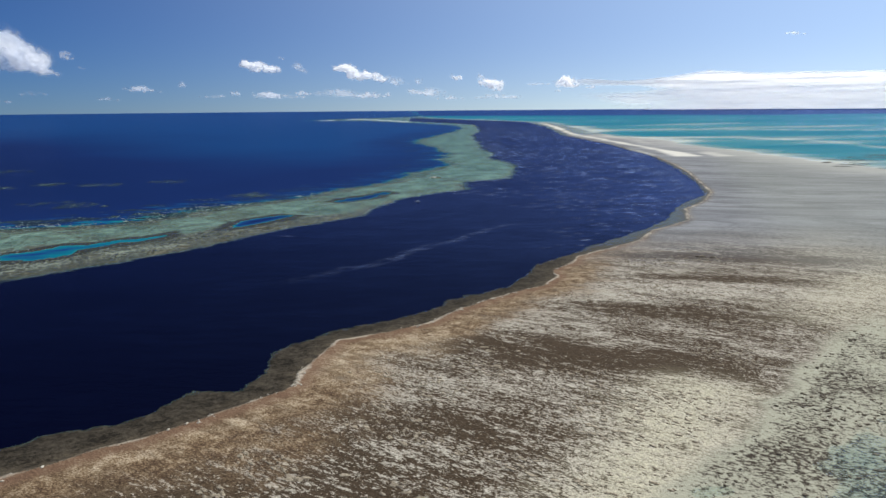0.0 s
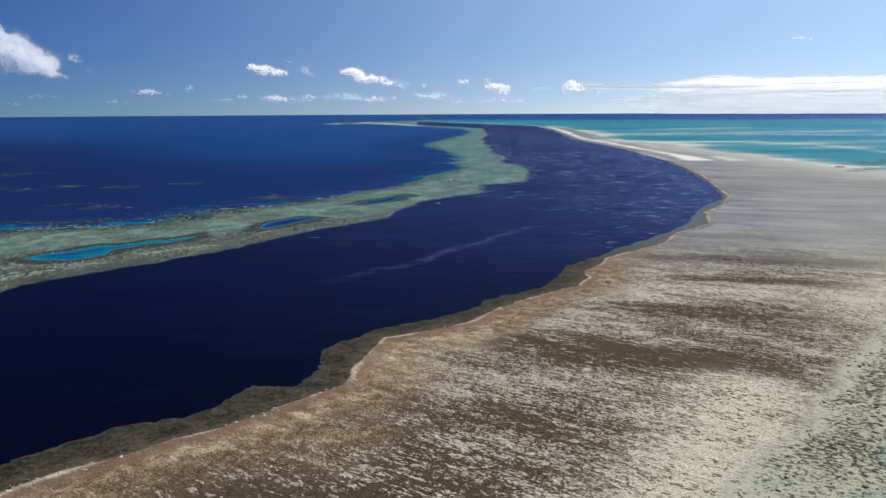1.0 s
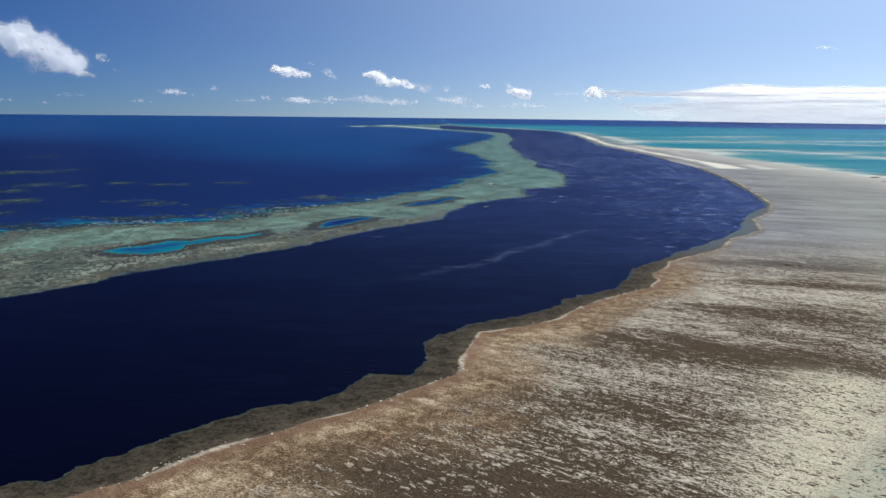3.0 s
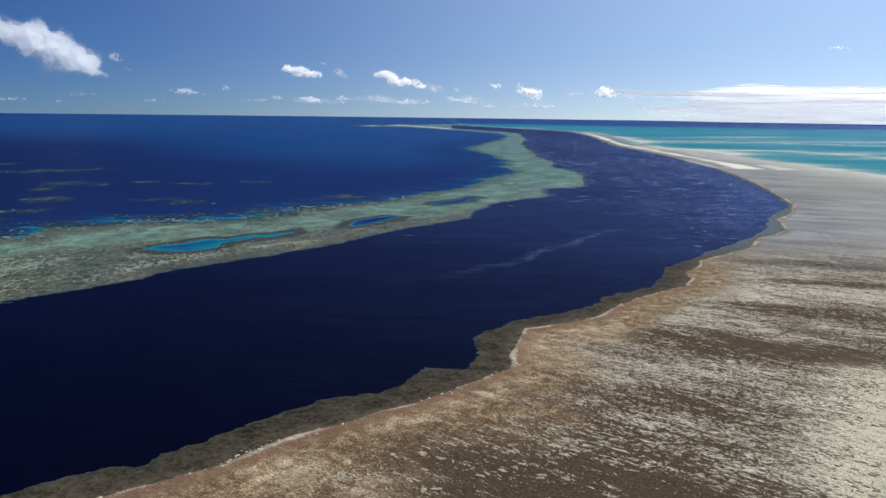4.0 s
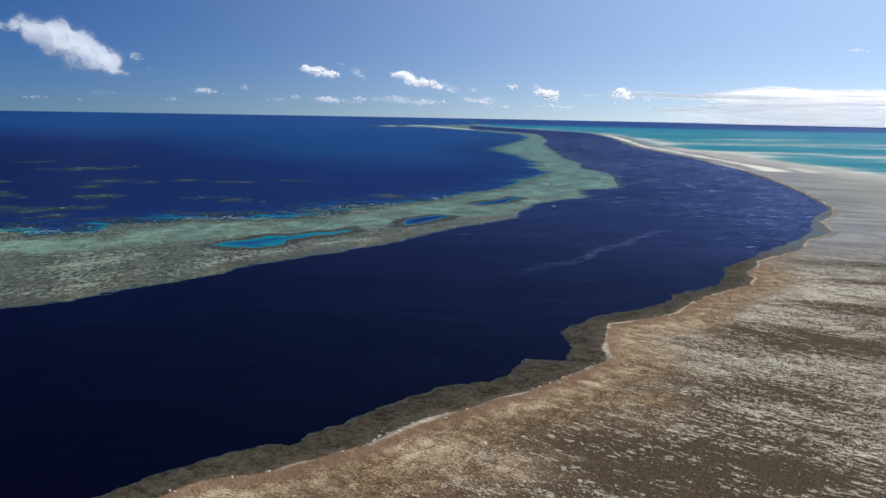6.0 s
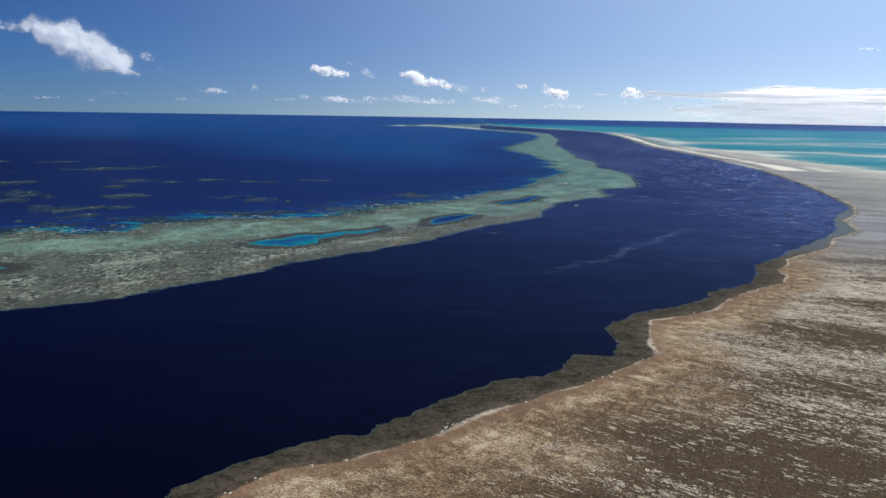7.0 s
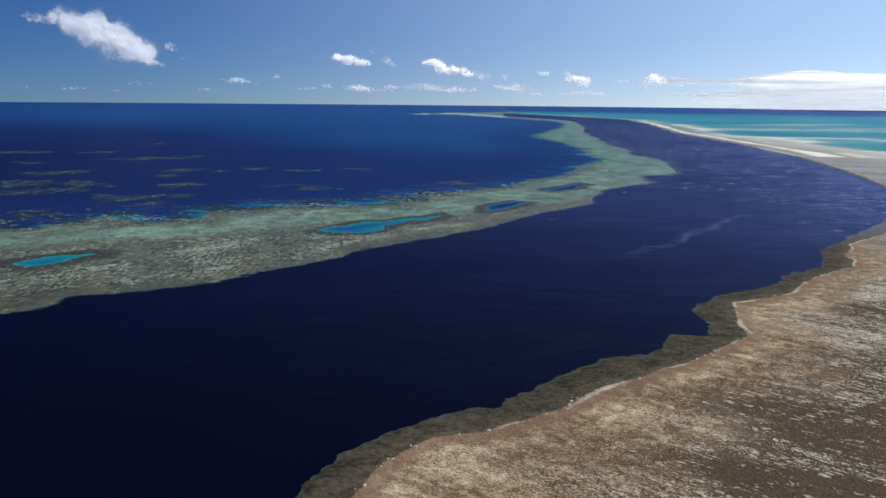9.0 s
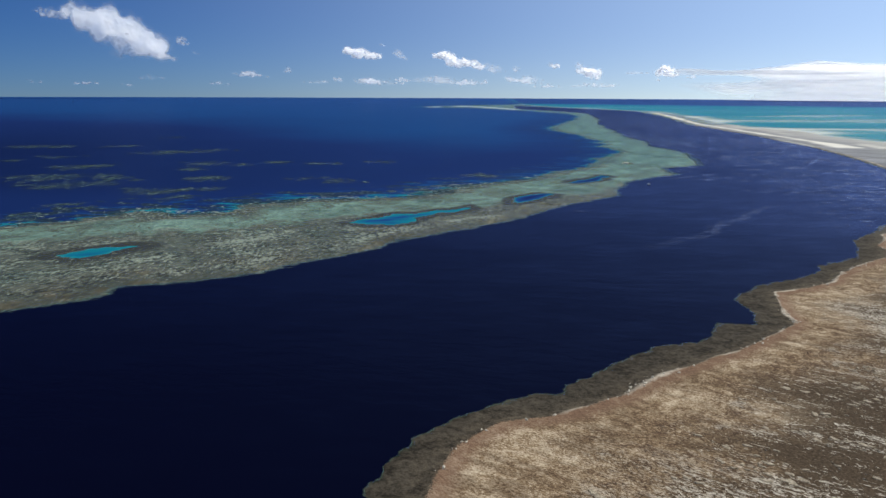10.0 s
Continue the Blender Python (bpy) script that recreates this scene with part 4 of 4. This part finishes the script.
# these flecks are foam and also stand in for sun glitter on ripples
def whitecaps():
    rng = np.random.RandomState(12)
    n = 30000
    y = 330 + 2300 * rng.rand(n) ** 1.2
    x = rng.uniform(-150, 800, n)
    way = inside(x, y, CHANNEL_OUT)
    crowd = step(y, 380, 700) * 0.35 - 0.3 + field(x, y, 120, 3) * 0.6 + step(x - 0.02 * y, 20, 300) * 1.0 - 0.35 + np.exp(-(np.abs(way - 18) / 25) ** 2) * 0.25
    keep = (way > 4) & (0.5 * crowd > rng.uniform(0.0, 1.0, n))
    x, y = x[keep], y[keep]
    p = np.stack([x, y, sea_level(x, y) + 0.03], 1)
    size = rng.uniform(0.3, 1.0, len(x)) ** 2
    tagged(flecks("whitecaps", p, (2.5 + 13.0 * size) * np.clip(y / 700, 0.3, 1.5), (0.7 + 2.6 * size) * np.clip(y / 700, 0.25, 1.8), rng.normal(-0.12, 0.16, len(x)), FOAM_GLINTS), "pale flecks of breaking ripples and painted glints on the channel", "whitecaps", kind="stuff")


def foam_line(line, width, seed):
    """A drifting film of foam along a line, fading at its edges and ends."""
    line = np.array(line, float)
    n, across = 12 * (len(line) - 1) + 1, np.linspace(-1, 1, 7)
    k = np.linspace(0, len(line) - 1.0001, n)
    i = k.astype(int)
    at = line[i] + (line[i + 1] - line[i]) * (k - i)[:, None]
    d = np.gradient(at, axis=0)
    d /= np.linalg.norm(d, axis=1)[:, None]
    at = at + 9 * np.stack([field(at[:, 0] + seed, at[:, 1], 30, 4), field(at[:, 0], at[:, 1] + seed, 30, 4)], 1)
    w = width * (1 + 0.6 * field(k * 20, k * 0 + seed, 25, 3))
    x = at[:, :1] - d[:, 1:] * across * w[:, None]
    y = at[:, 1:] + d[:, :1] * across * w[:, None]
    v = np.stack([x, y, sea_level(x, y) + 0.04 + 0.05 * (1 - across ** 2)], -1).reshape(-1, 3)
    thick = (1 - across ** 2) * np.clip(np.minimum(k * 0.45, (len(line) - 1 - k) * 1.5), 0, 1)[:, None]
    q = np.arange(n * 7).reshape(n, 7)
    a, b, c, e = q[:-1, :-1].ravel(), q[:-1, 1:].ravel(), q[1:, 1:].ravel(), q[1:, :-1].ravel()
    f = np.concatenate([np.stack([a, b, c], 1), np.stack([a, c, e], 1)])
    tagged(triangles("foam_line", v, f, FILM, thick.ravel()), "faint broken line of foam drifting on dark water", "foam", kind="stuff")


whitecaps()
foam_line([(-24, 379), (4, 407), (39, 437), (81, 485), (123, 533), (160, 559)], 5.0, 21)
foam_line([(262, 800), (244, 715), (214, 655)], 6.5, 22)
foam_line([(214, 655), (196, 646), (180, 640)], 6.5, 23)


# ---- coral on the flats ----
def slab_mesh(seed):
    """A low weathered slab of coral, about two metres by one, its long side along x."""
    rng = random.Random(seed)
    bm = bmesh.new()
    rings = []
    for z, k in ((-0.15, 1.0), (0.10, 0.93), (0.24, 0.62)):
        ring = []
        for j in range(9):
            a = 2 * math.pi * j / 9
            r = k * (1 + 0.75 * noise.noise(Vector((math.cos(a) * 1.7, math.sin(a) * 1.7, seed * 2.3))))
            ring.append(bm.verts.new((1.0 * r * math.cos(a), 0.52 * r * math.sin(a), z + rng.uniform(-0.08, 0.06))))
        rings.append(ring)
    for low, up in zip(rings, rings[1:]):
        for j in range(9):
            bm.faces.new((low[j], low[(j + 1) % 9], up[(j + 1) % 9], up[j]))
    bm.faces.new(rings[-1])
    mesh = bpy.data.meshes.new("coral_slab")
    bm.to_mesh(mesh)
    bm.free()
    mesh.materials.append(SLAB)
    return mesh


def scatter(seed, count, x0, x1, y0, y1, chance):
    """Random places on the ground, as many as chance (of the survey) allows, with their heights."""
    rng = np.random.RandomState(seed)
    x, y = rng.uniform(x0, x1, count), rng.uniform(y0, y1, count)
    z, cover = survey(x, y)
    keep = chance(x, y, z, cover) > rng.rand(count)
    return rng, x[keep], y[keep], z[keep]


def joined(name, meshes, rng, x, y, z, longs, talls, turns, label, category, material):
    """Many copies of small meshes joined into one."""
    v, f, base = [], [], 0
    for k in range(len(x)):
        co, tri = meshes[k % len(meshes)]
        c, s = math.cos(turns[k]), math.sin(turns[k])
        p = co * (longs[k], longs[k], talls[k])
        v.append(np.stack([p[:, 0] * c - p[:, 1] * s + x[k], p[:, 0] * s + p[:, 1] * c + y[k], p[:, 2] + z[k]], 1))
        f.append(tri + base)
        base += len(co)
    return tagged(triangles(name, np.concatenate(v), np.concatenate(f), material), label, category, kind="stuff")


def as_arrays(mesh):
    mesh.calc_loop_triangles()
    return np.array([v.co[:] for v in mesh.vertices]), np.array([t.vertices[:] for t in mesh.loop_triangles])


def streaky(x, y):
    u, v = x * math.cos(radians(40)) - y * math.sin(radians(40)), x * math.sin(radians(40)) + y * math.cos(radians(40))
    return field(u * 0.3, v, 7, 3)


SLABS = [slab_mesh(k) for k in range(8)]
LIKE = [as_arrays(m) for m in SLABS]
GROUND = bpy.data.objects["ground"]
on_flat = lambda x, y, z, c: step(c["turf"], 12, 30) * (1 - c["shoal"]) * (1 - 0.75 * c["dark"]) * (1 - c["left"]) * step(streaky(x, y), 0.0, 0.35) * 0.8
rng, sx, sy, sz = scatter(31, 36000, -170, 240, 110, 430, on_flat)
turn = np.radians(-47) + rng.normal(0, 0.4, len(sx))
long = rng.uniform(0.3, 1.0, len(sx)) ** 1.8 * 1.35
near = np.argsort(np.hypot(sx + 60, sy - 160) - 25 * long)[:280]
far_ones = np.setdiff1d(np.arange(len(sx)), near)
joined("coral_rubble", LIKE, rng, sx[far_ones], sy[far_ones], sz[far_ones], long[far_ones], 0.5 + 0.3 * long[far_ones], turn[far_ones], "pale slabs of dead coral strewn in streaks over brown reef", "coral", SLAB)
for k in near:
    piece = new("coral_slab", SLABS[k % 8])
    piece.matrix_world = pose(sx[k], sy[k], sz[k], 0, 0, math.degrees(turn[k])) @ Matrix.Diagonal((long[k] * 1.2, long[k] * 1.2, 0.8, 1))
    piece.parent = GROUND

on_shoal = lambda x, y, z, c: step(c["shoal"], 0.2, 0.7) * step(field(x, y, 9, 3), -0.2, 0.4) * (1 - c["left"])
rng, sx, sy, sz = scatter(32, 9000, 60, 330, 90, 330, on_shoal)
long = rng.uniform(0.3, 1.0, len(sx)) ** 1.5 * 1.0
joined("coral_heads", LIKE, rng, sx, sy, sz, long, 0.7 + 0.6 * long, rng.uniform(0, 6.28, len(sx)), "dark coral heads on pale sand in clear shallows", "coral", ROCK)

seaward = lambda x, y, z, c: c["left"] * step(c["rim"], 0.12, 0.5) * (1 - 0.6 * step(c["rim"], 0.85, 0.99)) * (z > -0.5) * (1 - 0.85 * step(y, 470, 640)) * (0.20 + 0.45 * step(x, -320, -180)) * (c["gulf"] < -2) * (c["lagoon"] < -1) * step(field(x, y, 26, 3), -0.5, 0.2)
rng, sx, sy, sz = scatter(41, 60000, -420, 180, 270, 900, seaward)
long = rng.uniform(0.3, 1.0, len(sx)) ** 2 * 1.0 + 0.15
joined("reef_edge_coral", LIKE, rng, sx, sy, np.maximum(sz, -0.1), long, 0.6 + 0.1 * long, rng.normal(1.4, 0.5, len(sx)), "pale broken coral scattered over the dark reef edge", "coral", PALE_CORAL)
middle = lambda x, y, z, c: c["left"] * (1 - step(c["rim"], 0.2, 0.6)) * (c["gulf"] < -2) * (c["lagoon"] < -1) * (z > -0.6) * step(field(x, y, 40, 4), -0.2, 0.4) * 0.5
rng, sx, sy, sz = scatter(42, 30000, -520, 180, 270, 1000, middle)
long = rng.uniform(0.3, 1.0, len(sx)) ** 2 * 1.5 + 0.2
joined("reef_top_coral", LIKE, rng, sx, sy, np.maximum(sz, -0.1), long, 0.6 + 0.1 * long, rng.normal(1.4, 0.6, len(sx)), "dark coral heads dotted over the pale green reef top", "coral", DARK_ROCK)

brink = lambda x, y, z, c: c["left"] * np.exp(-((c["lagoon"] - 6) / 13.0) ** 2) * (c["gulf"] < -8) * step(field(0.5 * x, y, 34, 3), -0.15, 0.25) * step(field(x, y, 9, 3), -0.1, 0.3)
rng, sx, sy, sz = scatter(43, 30000, -560, 130, 420, 800, brink)
long = rng.uniform(0.3, 1.0, len(sx)) ** 2 * 1.7 + 0.3
joined("lagoon_edge_coral", LIKE, rng, sx, sy, np.full(len(sx), -0.06), long, 0.5 + 0.1 * long, rng.normal(0.0, 0.35, len(sx)), "pale coral heads breaking the surface along the lagoon edge", "coral", SUNLIT)

along = lambda x, y, z, c: np.exp(-(c["crest"] / (0.9 + 1.6 * np.clip(c["rubble"], 0, 1))) ** 2) * (1 - c["left"]) * np.maximum(step(field(x, y, 20, 3), -0.35, 0.25), np.clip(c["rubble"], 0, 1))
rng, sx, sy, sz = scatter(33, 110000, -165, 320, 110, 620, along)
long = rng.uniform(0.2, 1.0, len(sx)) ** 2 * 0.7 + 0.12
joined("crest_rubble", LIKE, rng, sx, sy, sz, long, 0.45 + 0.4 * long, rng.uniform(0, 6.28, len(sx)), "broken white coral thrown up along the reef crest", "rubble", RUBBLE)


# ---- single rocks and a boat ----
def boulder(x, y, size, tall, seed, material, label):
    """A rough block of coral standing on the reef."""
    bm = bmesh.new()
    bmesh.ops.create_icosphere(bm, subdivisions=3, radius=1.0)
    for v in bm.verts:
        k = 1 + 0.45 * noise.fractal(v.co * 1.3 + Vector((seed, 0, 0)), 1.0, 2.0, 4)
        v.co = Vector((v.co.x * k * size, v.co.y * k * size * 0.6, max(v.co.z, -0.4) * k * tall))
    mesh = bpy.data.meshes.new("coral_boulder")
    bm.to_mesh(mesh)
    bm.free()
    mesh.materials.append(material)
    ob = new("coral_boulder", mesh)
    ob.location = (x, y, float(survey(np.array([x]), np.array([y]))[0][0]) + float(sea_level(np.array(x), np.array(y))))
    return tagged(ob, label, "rock")


boulder(224, 406, 3.2, 0.9, 3, ROCK, "dark block of coral standing on the pale reef flat")
boulder(229, 403, 1.8, 0.6, 8, ROCK, "dark block of coral standing on the pale reef flat")
# a small white structure and the dark shade behind it, built as two blocks
boulder(145, 942, 5.0, 1.6, 5, SAND, "small white structure on the green reef, built as a pale block")
boulder(152, 941, 4.0, 1.0, 6, ROCK, "dark block standing for the shade behind the white structure")
boulder(766, 1032, 7.0, 1.4, 7, ROCK, "dark coral block at the edge of the turquoise shallows")
boulder(776, 1040, 4.0, 1.0, 9, ROCK, "dark coral block at the edge of the turquoise shallows")


def part(name, bm, material, parent, label=""):
    mesh = bpy.data.meshes.new(name)
    bm.to_mesh(mesh)
    bm.free()
    mesh.materials.append(material)
    ob = new(name, mesh)
    ob.parent = parent
    return tagged(ob, label)


def small_boat(x, y, turn):
    boat = new("small_boat")
    boat.matrix_world = pose(x, y, 0, 0, 0, turn)
    bm = bmesh.new()
    rings = []
    for px, w, keel in ((-2.4, 0.85, -0.3), (-1.0, 1.0, -0.38), (0.6, 0.95, -0.36), (1.8, 0.6, -0.2), (2.7, 0.05, 0.25)):
        rings.append([bm.verts.new(p) for p in ((px, -w, 0.62), (px, -w * 0.75, -0.05), (px, 0, keel), (px, w * 0.75, -0.05), (px, w, 0.62))])
    for a, b in zip(rings, rings[1:]):
        for j in range(4):
            bm.faces.new((a[j], b[j], b[j + 1], a[j + 1]))
        bm.faces.new((a[4], b[4], b[0], a[0]))
    bm.faces.new(rings[0])
    part("hull", bm, PAINT, boat)
    bm = bmesh.new()
    bmesh.ops.create_cube(bm, size=1.0, matrix=Matrix.Translation((0.2, 0, 1.05)) @ Matrix.Diagonal((1.5, 1.3, 0.9, 1)))
    for v in bm.verts:
        if v.co.z > 1.1:
            v.co.x, v.co.y = 0.1 + (v.co.x - 0.1) * 0.8, v.co.y * 0.85
    bmesh.ops.bevel(bm, geom=bm.edges[:], offset=0.08, segments=2, affect="EDGES")
    part("cabin", bm, PAINT, boat)
    return tagged(boat, "small white boat lying beside the reef", "boat")


small_boat(93, 704, 20)
